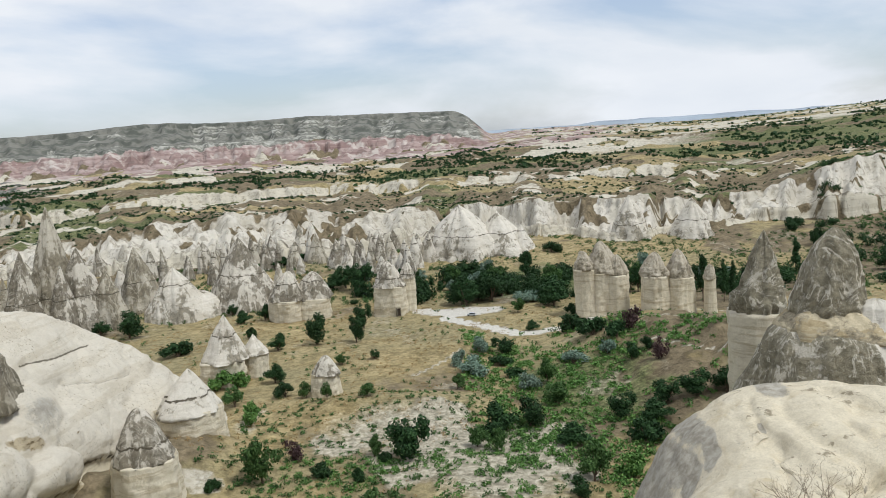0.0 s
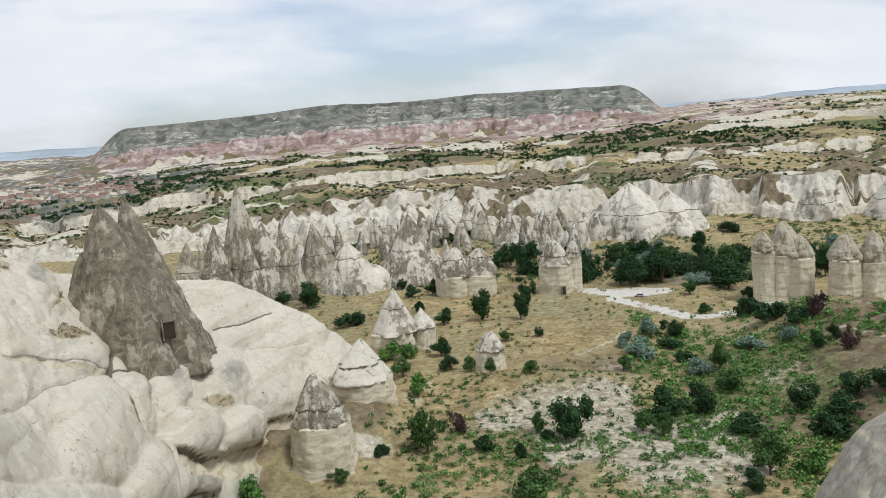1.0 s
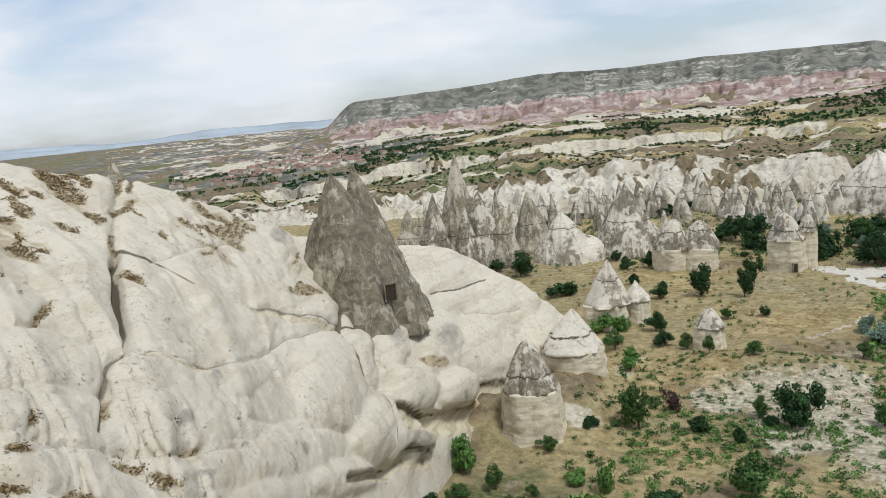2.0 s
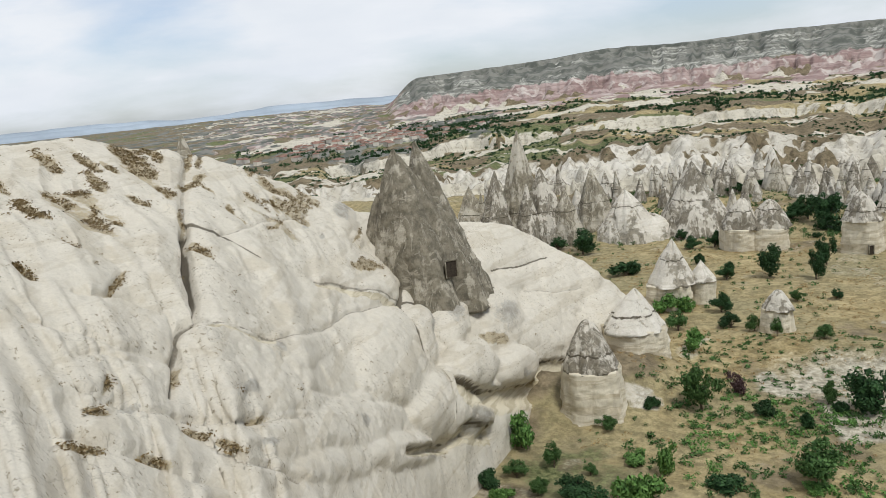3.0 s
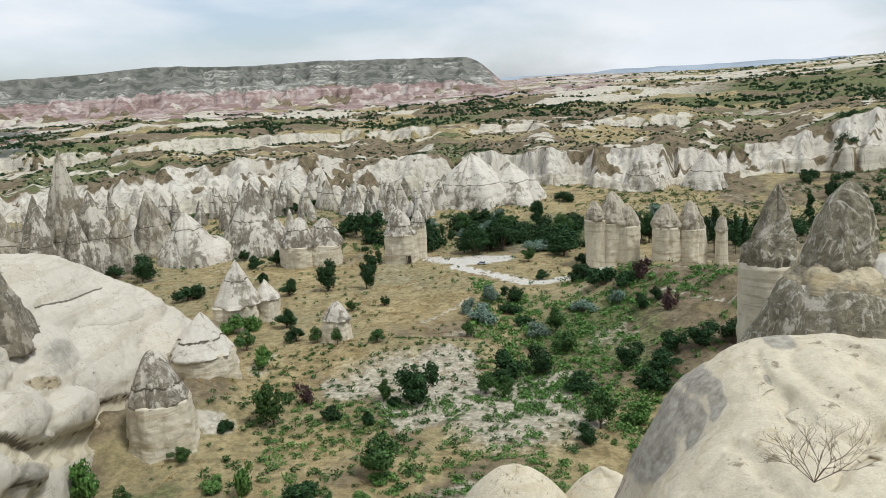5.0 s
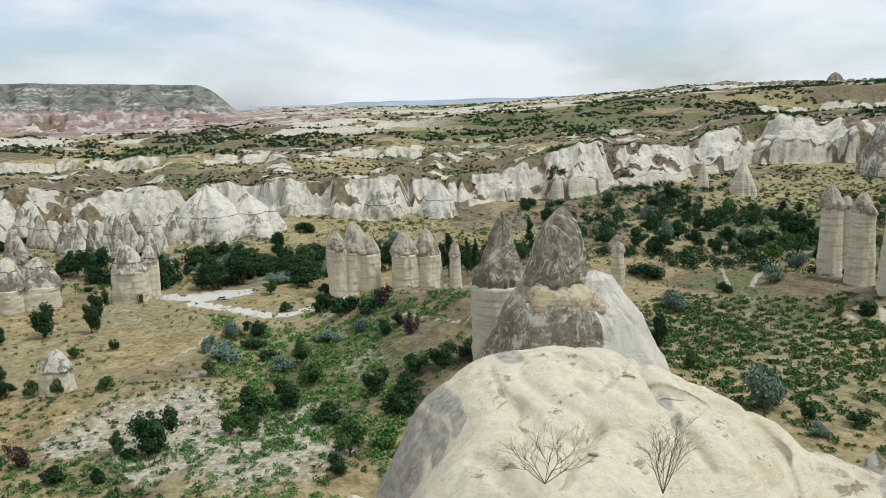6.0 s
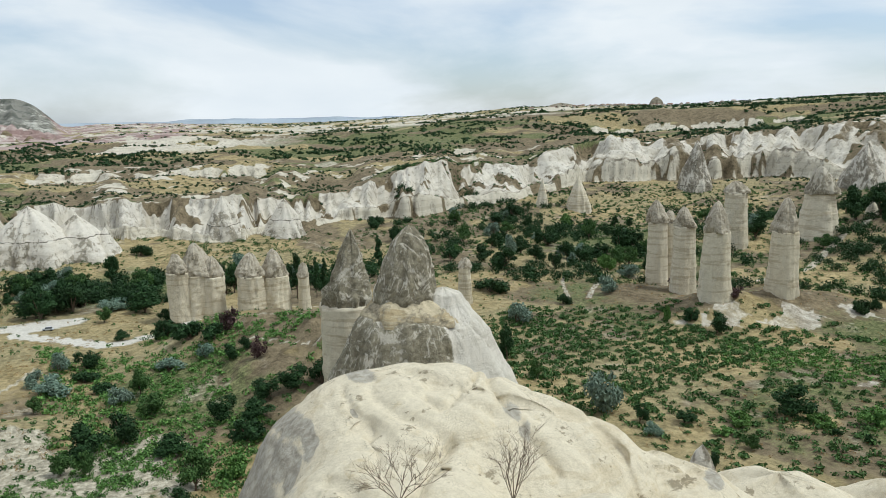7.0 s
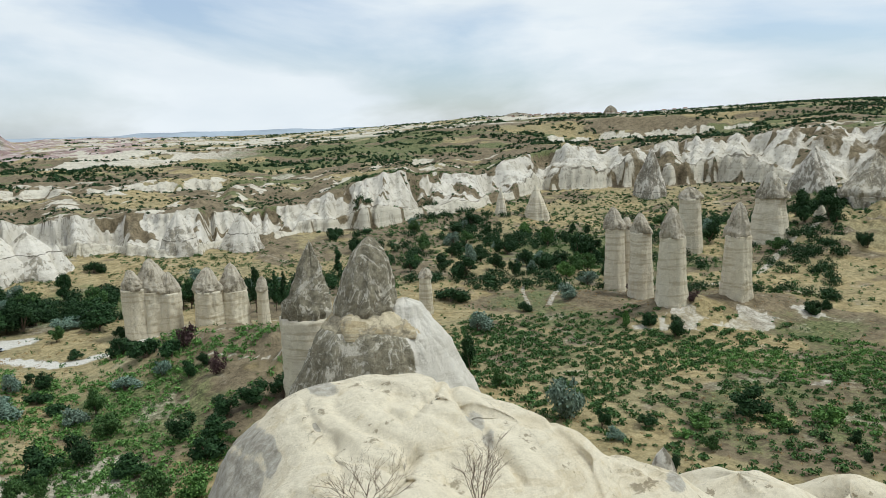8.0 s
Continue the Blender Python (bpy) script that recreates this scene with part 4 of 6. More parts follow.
def build_slope():
    bs = np.concatenate([np.arange(-82, -65, 0.6), np.arange(-65, -14.5, 0.09)])
    ds = np.concatenate([np.linspace(20, 60, 70), np.linspace(60.4, 258, 520), np.linspace(260, 320, 16)])
    d, b = np.meshgrid(ds, bs, indexing="ij")
    z = slope_height(b, d)
    p = np.stack([d * np.sin(np.radians(b)), d * np.cos(np.radians(b)), z], -1)
    n = normals_of(p)
    el = np.degrees(np.arctan2(z - EYE, d))
    x, y = p[..., 0], p[..., 1]
    near = along(b, (-70, -55, -40, -30), (0.5, 0.6, 0.9, 1.0))
    wb = b + 0.45 * fbm(x / 7, y / 7, z / 7, 3, 132)
    we = el + 0.3 * fbm(x / 7 + 31, y / 7, z / 7, 3, 133)
    high = step(-14.5, -9.0, el) * step(-30, -36, b)
    # rills that run down and along the upper slope
    across, down = 0.70 * wb + 0.72 * we, 0.72 * wb - 0.70 * we  # across and along the fall of the rills
    rill = ridged(across / 2.3, down / 9, 2, 131)
    rib = ridged(across / 5.5, down / 14, 1, 134)
    out = near * (high * (1.3 * (rib - 0.5) + 1.2 * (rill - 0.6) + 0.9 * (ridged(across / 1.1, down / 6, 2, 142) - 0.6)) + (1 - high) * (0.5 * billow(p, 22, 136, 1) + step(-38, -46, b) * 0.55 * (ridged((0.45 * wb + 0.9 * we) / 1.9, (0.9 * wb - 0.45 * we) / 7, 2, 137) - 0.6)) + 0.6 * fbm(x / 6, y / 6, z / 6, 5, 135, 0.62) + 0.3 * (ridged(across / 0.9, down / 4, 2, 139) - 0.6) + 0.5 * billow(p, 6.0, 145, 1) + 0.2 * billow(p, 2.2, 138))
    lobe = np.zeros_like(out)
    for lb, le, rb, re, lift in LOBES:
        q = ((wb - lb) / rb) ** 2 + ((we - le) / re) ** 2
        dome = lift * float(along(lb, (-58, -47, -38, -33), (0.2, 0.3, 0.62, 0.85))) * np.clip(1 - q, 0, 1) ** 0.6
        lobe = np.maximum(lobe, dome) + 0.2 * np.minimum(lobe, dome)
    out = out + lobe
    dark_line = np.zeros_like(out)
    for half, deep, darkness, line in CREASES:
        g = from_line(wb * 0.35 + b * 0.65, we * 0.35 + el * 0.65, line)
        out = out - (0.6 * deep if deep < 3 else deep) * np.exp(-(g / half) ** 2) - 0.2 * min(deep, 1.5) * np.exp(-(g / (3.5 * half)) ** 2)
        # Colours joints dark; in the deep open crack this colour stands for shade.
        dark_line = np.maximum(dark_line, darkness * np.exp(-(g / ((1.1 if deep > 3 else 0.75) * half)) ** 4))
    cream = np.zeros_like(out)
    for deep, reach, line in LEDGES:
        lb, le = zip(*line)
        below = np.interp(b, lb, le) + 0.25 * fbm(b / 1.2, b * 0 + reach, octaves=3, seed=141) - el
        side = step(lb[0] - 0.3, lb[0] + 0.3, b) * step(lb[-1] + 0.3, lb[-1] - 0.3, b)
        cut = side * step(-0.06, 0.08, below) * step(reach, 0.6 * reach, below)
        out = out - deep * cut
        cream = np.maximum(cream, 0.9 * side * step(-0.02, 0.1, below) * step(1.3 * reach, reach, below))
        # Shade right below each overhanging lip, put into the colour.
        dark_line = np.maximum(dark_line, (0.75 if deep > 1.3 else 0.4) * side * np.exp(-((below - 0.05) / 0.11) ** 4))
    soil = np.zeros_like(out)
    for hb, he, reach, lean in HOLLOWS:
        c, k = math.cos(radians(lean)), math.sin(radians(lean))
        u, v = (wb - hb) * c + (we - he) * k, -(wb - hb) * k + (we - he) * c
        soil = np.maximum(soil, np.exp(-(u / (1.5 * reach)) ** 2 - (v / (0.4 * reach)) ** 2))
    soil = np.maximum(soil, high * 0.62 * step(0.52, 0.36, rill + 0.25 * fbm(x / 10, y / 10, z / 10, 3, 147)) * step(-0.1, 0.25, fbm(x / 18, y / 18, z / 18, 2, 148) + 0.25 * step(-9, -4, el)))
    out = out - 0.5 * soil
    crust = np.zeros_like(out)
    for cb, ce, rb, re in CRUSTS:
        crust = np.maximum(crust, np.exp(-((wb - cb) / rb) ** 2 - ((we - ce) / re) ** 2))
    p = p + n * out[..., None]
    ob = new("hillside", sheet("hillside", p, TUFF_SLOPE, covers=(("cover", np.stack([0.9 * soil, cream, 0.7 * crust, 1 + 0 * dark_line], -1)), ("dark_line", np.stack([dark_line, dark_line, dark_line, 1 + 0 * dark_line], -1)))))
    tagged(ob, "bare white tuff hillside with rounded lobes, runnels and an open crack", "hillside", kind="structure")
    return p, b, el, soil


HILL, HILL_B, HILL_EL, HILL_SOIL = build_slope()


def outcrop_height(x, y):
    """The cream rock just below the lookout; x, y in metres."""
    z = None
    for cx, cy, top, ra, rl, turn, p in OUTCROP:
        c, s = math.cos(radians(turn)), math.sin(radians(turn))
        dx, dy = x - cx, y - cy
        u, v = (c * dx + s * dy) / ra, (-s * dx + c * dy) / rl
        q = np.sqrt(u * u + v * v + 1e-6)
        h = top - (np.maximum(q, 0) ** p) * 3.0
        z = h if z is None else np.log(np.exp(np.clip((z - 70) * 1.9, -90, 90)) + np.exp(np.clip((h - 70) * 1.9, -90, 90))) / 1.9 + 70
    wx, wy = x + 0.5 * fbm(x / 1.8, y / 1.8, octaves=2, seed=127), y + 0.5 * fbm(x / 1.8 + 9, y / 1.8, octaves=2, seed=128)
    for x0, y0, x1, y1, half, deep in FOLDS:
        dx, dy = x1 - x0, y1 - y0
        t = np.clip(((wx - x0) * dx + (wy - y0) * dy) / (dx * dx + dy * dy), 0, 1)
        z = z - 0.6 * deep * np.exp(-(np.hypot(wx - x0 - t * dx, wy - y0 - t * dy) / half) ** 2)
    return np.maximum(z, 20.0)


# domes that make it up: x, y, top, half width, half length, turn, steepness
OUTCROP = [
    (11.2, 21.6, 76.92, 5.6, 5.0, -20, 3.4), (7.9, 17.0, 76.4, 4.1, 5.5, -25, 2.4), (14.2, 18.4, 75.8, 4.2, 5.0, -40, 2.6), (17.4, 17.0, 74.5, 4.0, 3.2, -35, 2.2),
    (10.5, 12.3, 76.7, 4.8, 4.0, 0, 2.0), (20.6, 15.2, 72.6, 2.8, 2.5, -35, 2.2), (15.2, 12.0, 75.0, 4.6, 4.0, -30, 2.2), (4.8, 15.8, 74.5, 2.7, 5.0, -20, 2.6),
]
# creases across it: x, y to x, y, half width, depth
FOLDS = [
    (11.4, 22.5, 11.9, 18.8, 0.3, 0.3), (11.9, 18.8, 10.6, 15.2, 0.28, 0.28), (14.4, 21.0, 15.4, 17.0, 0.35, 0.35), (15.4, 17.0, 14.2, 13.5, 0.3, 0.28),
    (8.2, 20.0, 9.6, 17.0, 0.18, 0.3), (17.2, 18.2, 18.6, 15.0, 0.28, 0.28), (18.2, 18.0, 19.2, 15.4, 0.2, 0.3), (6.6, 17.5, 7.2, 14.0, 0.3, 0.35), (12.8, 20.0, 14.6, 18.6, 0.2, 0.3),
]


# its creases by bearing and elevation from the lookout: half width, depth, how dark it is coloured, line
OUTCROP_CREASES = [
    (0.28, 0.16, 0.25, ((31.8, -17.9), (31.2, -19.0), (30.3, -18.9), (30.2, -20.2), (29.3, -20.5), (28.0, -19.5))), (0.4, 0.22, 0.5, ((30.3, -23.0), (29.5, -24.4), (28.8, -24.9), (27.0, -26.5))),
    (0.35, 0.22, 0.3, ((33.0, -18.2), (33.9, -19.7), (35.6, -21.3), (36.3, -22.4), (38.5, -25.0))), (0.3, 0.16, 0.2, ((43.0, -21.2), (46.0, -23.8), (46.6, -25.0), (47.0, -27.0))),
    (0.25, 0.14, 0.25, ((46.0, -23.6), (48.6, -24.0), (47.4, -25.1), (46.6, -26.5))), (0.5, 0.16, 0.0, ((23.9, -19.2), (25.9, -20.8), (28.5, -22.1), (30.2, -23.3))), (0.5, 0.14, 0.0, ((28.6, -18.9), (32.9, -19.0), (35.5, -20.3), (40.0, -23.0), (43.0, -26.0))),
    (0.3, 0.12, 0.1, ((40.5, -21.0), (43.0, -23.4), (44.6, -26.4))), (0.3, 0.10, 0.1, ((21.5, -19.0), (24.0, -23.0), (25.0, -27.0))),
]
OUTCROP_CRUSTS = [(13.6, -26.2, 2.2, 2.6), (15.6, -23.6, 1.7, 1.8), (17.3, -21.3, 1.4, 1.3), (18.6, -22.6, 0.7, 1.6), (23.2, -18.1, 1.3, 0.5), (22.3, -20.3, 0.3, 0.4), (34.9, -20.8, 0.9, 0.9), (36.0, -22.2, 0.6, 0.8), (17.0, -24.5, 1.0, 2.0), (49.6, -24.6, 0.7, 0.9)]


# thorn shrubs on it: x, y, width, height, seed
SHRUBS = [(7.4, 15.3, 2.3, 1.7, 5), (10.0, 14.4, 1.0, 1.9, 6)]


def build_outcrop():
    x, y = np.meshgrid(np.linspace(0, 34, 400), np.linspace(5, 34, 360), indexing="xy")
    z = outcrop_height(x, y)
    pts = np.stack([x, y, z], -1)
    n = normals_of(pts)
    b, d = polar(x, y)
    el = np.degrees(np.arctan2(z - EYE, d))
    wb, we = b + 0.5 * fbm(x / 1.1, y / 1.1, octaves=3, seed=157), el + 0.35 * fbm(x / 1.1 + 7, y / 1.1, octaves=3, seed=158)
    out = 0.3 * billow(pts, 5.5, 151, 1) + 0.2 * billow(pts, 2.4, 153) + 0.06 * billow(pts, 0.8, 155) + 0.05 * fbm(x / 0.7, y / 0.7, z / 0.7, 4, 156, 0.65)
    dark_line = np.zeros_like(out)
    for half, deep, darkness, line in OUTCROP_CREASES:
        g = from_line(0.6 * wb + 0.4 * b, 0.6 * we + 0.4 * el, line)
        out = out - deep * np.exp(-(g / half) ** 2) - 0.5 * deep * np.exp(-(g / (4 * half)) ** 2)
        dark_line = np.maximum(dark_line, darkness * np.exp(-(g / (0.7 * half)) ** 2))
    crust = np.zeros_like(out)
    for cb, ce, rb, re in OUTCROP_CRUSTS:
        crust = np.maximum(crust, np.exp(-((wb - cb) / rb) ** 2 - ((we - ce) / re) ** 2))
    zero = 0 * out
    ob = new("rock_outcrop", sheet("rock_outcrop", pts + n * (out[..., None] - 0.3), TUFF_NEAR, covers=(("cover", np.stack([zero, zero, np.clip(1.15 * crust, 0, 1), zero + 1], -1)), ("dark_line", np.stack([dark_line, dark_line, dark_line, zero + 1], -1)))))
    return tagged(ob, "smooth cream tuff outcrop with grey weathered flank below the lookout", "rock outcrop", kind="structure")


build_outcrop()


# ---- rock towers ----
def part(name, me, parent, label=""):
    ob = new(name, me)
    ob.parent = parent
    if label:
        ob["label"] = label
    return ob


def tower_mesh(name, mat, z0, z1, radius, wob, seed, squash=1.0, turn=0.0, lean=(0, 0), at_xy=(0, 0), rings=34, sides=48, flute=0.06, close=True, square=0.0, bare=None):
    """A column of rock between two heights; radius(v) in metres for v from 0 to 1 going up. Noise bends, flutes and pits it."""
    v = np.linspace(0, 1, rings)[:, None]
    a = np.linspace(0, 2 * math.pi, sides, endpoint=False)[None, :]
    r = np.array([radius(float(q)) for q in v[:, 0]])[:, None]
    z = z0 + (z1 - z0) * v + 0 * a
    size = max(float(r.max()), 0.2)
    cx, cy, cz = np.cos(a) + 0 * v, np.sin(a) + 0 * v, z / size
    k = 0.3 + 0.7 * r / size if flute == 0 else 1.0
    cx, cy = cx * k, cy * k
    bulge = fbm(cx * 1.3 + seed * 3.1, cy * 1.3, cz * 0.8, octaves=4, seed=seed)
    groove = fbm(cx * 3.2 + seed, cy * 3.2, cz * 0.22, octaves=3, seed=seed + 9)
    pit = np.abs(fbm(cx * 4.5 + seed, cy * 4.5, cz * 2.2, octaves=4, seed=seed + 19, gain=0.6))
    corner = (1 / (np.cos(a + seed) ** 4 + np.sin(a + seed) ** 4) ** 0.25 - 1.0) * square
    rr = r * (1 - 0.5 * 0.19 * square + corner) * (1 + wob * 1.6 * bulge + flute * 1.6 * groove + (0.0 if flute == 0 else 0.16 if wob < 0.2 else 0.34) * (pit - 0.3))
    x, y = rr * np.cos(a), rr * np.sin(a) * squash
    c, s = math.cos(turn), math.sin(turn)
    px = at_xy[0] + c * x - s * y + lean[0] * v
    py = at_xy[1] + s * x + c * y + lean[1] * v
    zz = z + 0.12 * size * wob * 8 * fbm(cx * 2 + 5, cy * 2, cz * 0 + seed, octaves=3, seed=seed + 4) * (v > 0.02)
    pts = np.stack([px, py, zz], -1)
    if close:
        lo, hi = pts[:1].mean(1, keepdims=True), pts[-1:].mean(1, keepdims=True)
        pts = np.concatenate([np.repeat(lo, sides, 1), pts, np.repeat(hi, sides, 1)])
    if bare is None:
        return sheet(name, pts, mat, closed=True)
    off = np.abs((a - bare[0] + math.pi) % (2 * math.pi) - math.pi) + 0 * v + 0.5 * fbm(cx * 2, cy * 2, cz * 0.7, octaves=4, seed=seed + 3)
    mask = step(bare[1] + 0.12, bare[1] - 0.12, off + 0.35 * v)
    mask = np.concatenate([mask[:1], mask, mask[-1:]])
    return sheet(name, pts, mat, closed=True, covers=(("cover", np.stack([0 * mask, mask, 0 * mask, 0 * mask + 1], -1)), ("dark_line", np.stack([0 * mask] * 4, -1))))


def cone_profile(r0, power, tip, lip=0.9):
    return lambda v: (r0 * max(1 - v, 0.0) ** power * (1 - tip) + r0 * tip * max(1 - v, 0.0) ** 0.35) * (lip + (1 - lip) * min(v / 0.12, 1.0))


def chimney(name, label, x, y, columns, category="fairy chimney", group="fairy chimneys", detail=True):
    """A tuff tower on an Empty at its foot: each column is a body and, where cap > 0, a weathered cap.
    A column: across, along, height, foot radius, neck radius, cap height, cap radius, body material, cap material, seed, squash, lean across."""
    z = min(surface(x, y), surface(x + 3, y), surface(x - 3, y))
    base = new(name)
    base.empty_display_size = 1.0
    base.location = (x, y, z)
    facing = math.atan2(x, y)
    if name == "fairy_chimney":
        columns = [(*c[:6], min(c[6], 1.02 * c[4]), *c[7:]) if c[4] > 6.5 else c for c in columns]
    for across, deep, tall, r0, r1, cap, rc, body_mat, cap_mat, seed, squash, over in columns:
        ox = across * math.cos(facing) + deep * math.sin(facing)
        oy = -across * math.sin(facing) + deep * math.cos(facing)
        rnd = random.Random(seed)
        lean = (rnd.uniform(-0.02, 0.02) * tall + over * math.cos(facing), rnd.uniform(-0.02, 0.02) * tall - over * math.sin(facing))
        rings, sides = (44, 56) if r0 > 2.2 and detail else (20, 26)
        if cap:
            shape = (lambda v: r0 * 1.12 + (r1 * 0.9 - r0 * 1.12) * v ** 0.75) if name == "tuff_pillar" else (lambda v: r0 + (r1 - r0) * v ** 0.7)
        else:
            bend = 0.55 + 1.5 * r1 / r0
            shape = lambda v: r0 * max(1 - v ** bend, 0.0) ** (0.85 if bend < 1.7 else 0.6) + 0.05
        part("body", tower_mesh("body", body_mat, -6.0, tall - cap + (0.3 if cap else 0.0), shape, 0.05 if cap else 0.08 if name == "rock" else 0.13, seed, squash, -facing, lean, (ox, oy), rings, sides, 0.09 if cap else 0.0 if name == "rock" else 0.14, True, (0.15 if name == "tuff_pillar" else 0.5) if cap else 0.0 if name == "rock" else 0.3), base)
        if cap:
            k = lean[0] + ox, lean[1] + oy
            white = cap_mat in (TUFF_WHITE, TUFF_SLOPE)
            part("cap", tower_mesh("cap", cap_mat, tall - cap, tall, cone_profile(rc, 1.0 if white or name == "tuff_cone" else 0.8 if rc > 4 else 0.65, 0.12 if white else 0.16 if name == "tuff_cone" else 0.38 if rc > 4 else 0.62, 1.0 if name == "fairy_chimney" else 0.9), 0.13 if white else 0.09 if name == "fairy_chimney" else 0.2 if rc > 4 else 0.24, seed + 50, squash, -facing, (rnd.uniform(-0.2, 0.2) * rc, 0), k, 30 if detail else 14, sides, 0.16), base, "grey weathered cap")
    return tagged(base, label, category, group)


chimney("tuff_pillars", "three fused cream tuff columns with ragged grey caps", 69.0, 338.0, [(-6.6, 0.0, 28.6, 4.8, 5.0, 8.1, 5.6, TUFF_CREAM, TUFF_CAP, 201, 1.00, 0.0), (0.2, 2.0, 32.0, 6.7, 6.7, 13.3, 7.5, TUFF_CREAM, TUFF_CAP, 202, 1.00, 0.0), (6.9, 0.0, 26.4, 5.3, 5.3, 8.7, 5.8, TUFF_CREAM, TUFF_CAP, 203, 1.00, 0.0)], group="pillars of the valley")
chimney("tuff_pillars", "two fused cream tuff columns with pointed grey caps", 94.6, 326.6, [(-4.9, 0.0, 26.0, 7.0, 6.0, 10.0, 6.5, TUFF_CREAM, TUFF_CAP, 204, 1.00, 0.0), (5.2, 2.0, 26.6, 7.2, 6.1, 11.8, 6.6, TUFF_CREAM, TUFF_CAP, 205, 1.00, 0.0)], group="pillars of the valley")
chimney("tuff_pillar", "slender cream tuff pillar with a small grey cap", 112.2, 323.1, [(0.0, 0.0, 21.9, 2.9, 2.6, 6.5, 2.9, TUFF_CREAM, TUFF_CAP, 206, 1.00, 0.0)], group="pillars of the valley")
chimney("tuff_cone", "tall grey-crusted tuff cone with a cream foot", 78.9, 189.2, [(0.0, 0.0, 54.8, 9.4, 7.8, 20.5, 7.5, TUFF_CREAM, TUFF_CONE, 207, 0.80, -0.9)], group="pillars of the valley")


def banded_cone():
    """The broad cone beside the outcrop: grey flank, white side, yellow bed and blunt tip."""
    x, y = 77.5, 145.7
    z = height(x, y)
    base = new("tuff_cone")
    base.location = (x, y, z)
    facing = math.atan2(x, y)
    right, away = Vector((math.cos(facing), -math.sin(facing))), Vector((math.sin(facing), math.cos(facing)))

    def piece(name, mat, low, high, across, deep, over, radii, wob, seed, flute, label, squash=0.85, bare=None):
        heights, widths = zip(*radii)
        at_xy = right * across + away * deep
        shape = lambda v: float(np.interp(low + (high - low) * v, heights, widths))
        part(name, tower_mesh(name, mat, low - z, high - z, shape, wob, seed, squash, -facing, tuple(right * over), tuple(at_xy), 70, 110, flute, True, 0.1, bare), base, label)

    piece("flank", TUFF_CONE, -4, 43.8, 2.8, 0, -4.4, ((-4, 33), (10, 28.5), (30, 19.4), (35, 17.2), (40, 15.0), (42.2, 13.4), (43.4, 12.0), (43.8, 8)), 0.03, 208, 0.05, "dark grey crust with pale veins and a bare white side", 0.85, (-0.35, 1.15))
    piece("shoulder", TUFF_CONE, 36, 49.4, 4.6, -1.6, -0.4, ((36, 9.6), (42, 7.6), (44, 6.0), (46, 4.6), (48.3, 3.2), (49.4, 0.3)), 0.05, 209, 0.08, "bare white shoulder", 1.0, (0.0, 9.0))
    piece("band", TUFF_YELLOW, 42.4, 47.4, -2.0, -0.3, -1.4, ((42.4, 11.9), (44.0, 11.2), (45.6, 9.5), (47.4, 7.0)), 0.03, 215, 0.06, "yellow bed below the tip")
    piece("tip", TUFF_CONE, 45.8, 62.6, -4.2, 0, 1.4, ((45.8, 7.0), (46.6, 8.0), (48.7, 7.5), (52.3, 6.3), (57.4, 4.4), (59.8, 3.1), (61.8, 1.4), (62.6, 0.3)), 0.06, 258, 0.1, "blunt grey tip", 0.85, (2.6, 0.35))
    return tagged(base, "broad grey and white tuff cone with yellow band, blunt tip", "fairy chimney", "pillars of the valley")


banded_cone()
chimney("tuff_pillar", "slender cream tuff pillar with a small grey cap among trees", 181.8, 301.4, [(0.0, 0.0, 21.2, 3.6, 3.1, 4.4, 3.4, TUFF_CREAM, TUFF_CAP, 210, 1.00, 0.0)], group="pillars of the valley")
chimney("tuff_pillar", "pale cream tuff pillar with a grey weathered cap", 283.3, 282.4, [(0.0, 0.0, 42.8, 5.4, 5.0, 10.9, 5.5, TUFF_CREAM, TUFF_CAP, 211, 1.00, 0.0)], group="pillars of the valley")
chimney("tuff_pillar", "pale cream tuff pillar with a grey weathered cap", 291.8, 282.3, [(0.0, 0.0, 37.5, 3.9, 3.5, 5.8, 3.7, TUFF_CREAM, TUFF_CAP, 212, 1.00, 0.0)], group="pillars of the valley")
chimney("tuff_pillar", "pale cream tuff pillar with a grey weathered cap", 279.0, 260.9, [(0.0, 0.0, 41.7, 6.2, 5.3, 9.5, 5.9, TUFF_CREAM, TUFF_CAP, 213, 1.00, 0.0)], group="pillars of the valley")
chimney("tuff_pillar", "tallest cream tuff pillar with a domed grey cap", 257.7, 223.3, [(-0.0, 0.0, 41.2, 7.4, 5.6, 12.6, 6.0, TUFF_CREAM, TUFF_CAP, 214, 1.00, 0.0)], group="pillars of the valley")
chimney("tuff_pillar", "cream tuff pillar with a flat ragged cap farther back", 396.4, 328.8, [(-0.0, 0.0, 41.5, 6.9, 7.5, 6.8, 8.3, TUFF_CREAM, TUFF_CAP, 215, 1.00, 0.0)], group="pillars of the valley")
chimney("tuff_pillar", "pale cream tuff pillar with a grey weathered cap on a white gullied mound", 290.0, 215.0, [(-0.1, 0.0, 39.7, 6.8, 6.0, 14.1, 6.7, TUFF_CREAM, TUFF_CAP, 216, 1.00, 0.0)], group="pillars of the valley")
chimney("tuff_pillar", "thick cream tuff pillar with a pointed grey cap", 444.4, 306.8, [(-0.1, 0.0, 43.4, 13.2, 9.3, 17.0, 10.4, TUFF_CREAM, TUFF_GREY, 217, 1.00, 0.0)], group="pillars of the valley")
chimney("tuff_cone", "big grey capped tuff cone on the brown hillside", 562.3, 305.6, [(-0.4, 0.0, 40.0, 22.0, 23.9, 29.6, 26.6, TUFF_WHITE, TUFF_GREY, 218, 1.00, 0.0)], group="pillars of the valley")
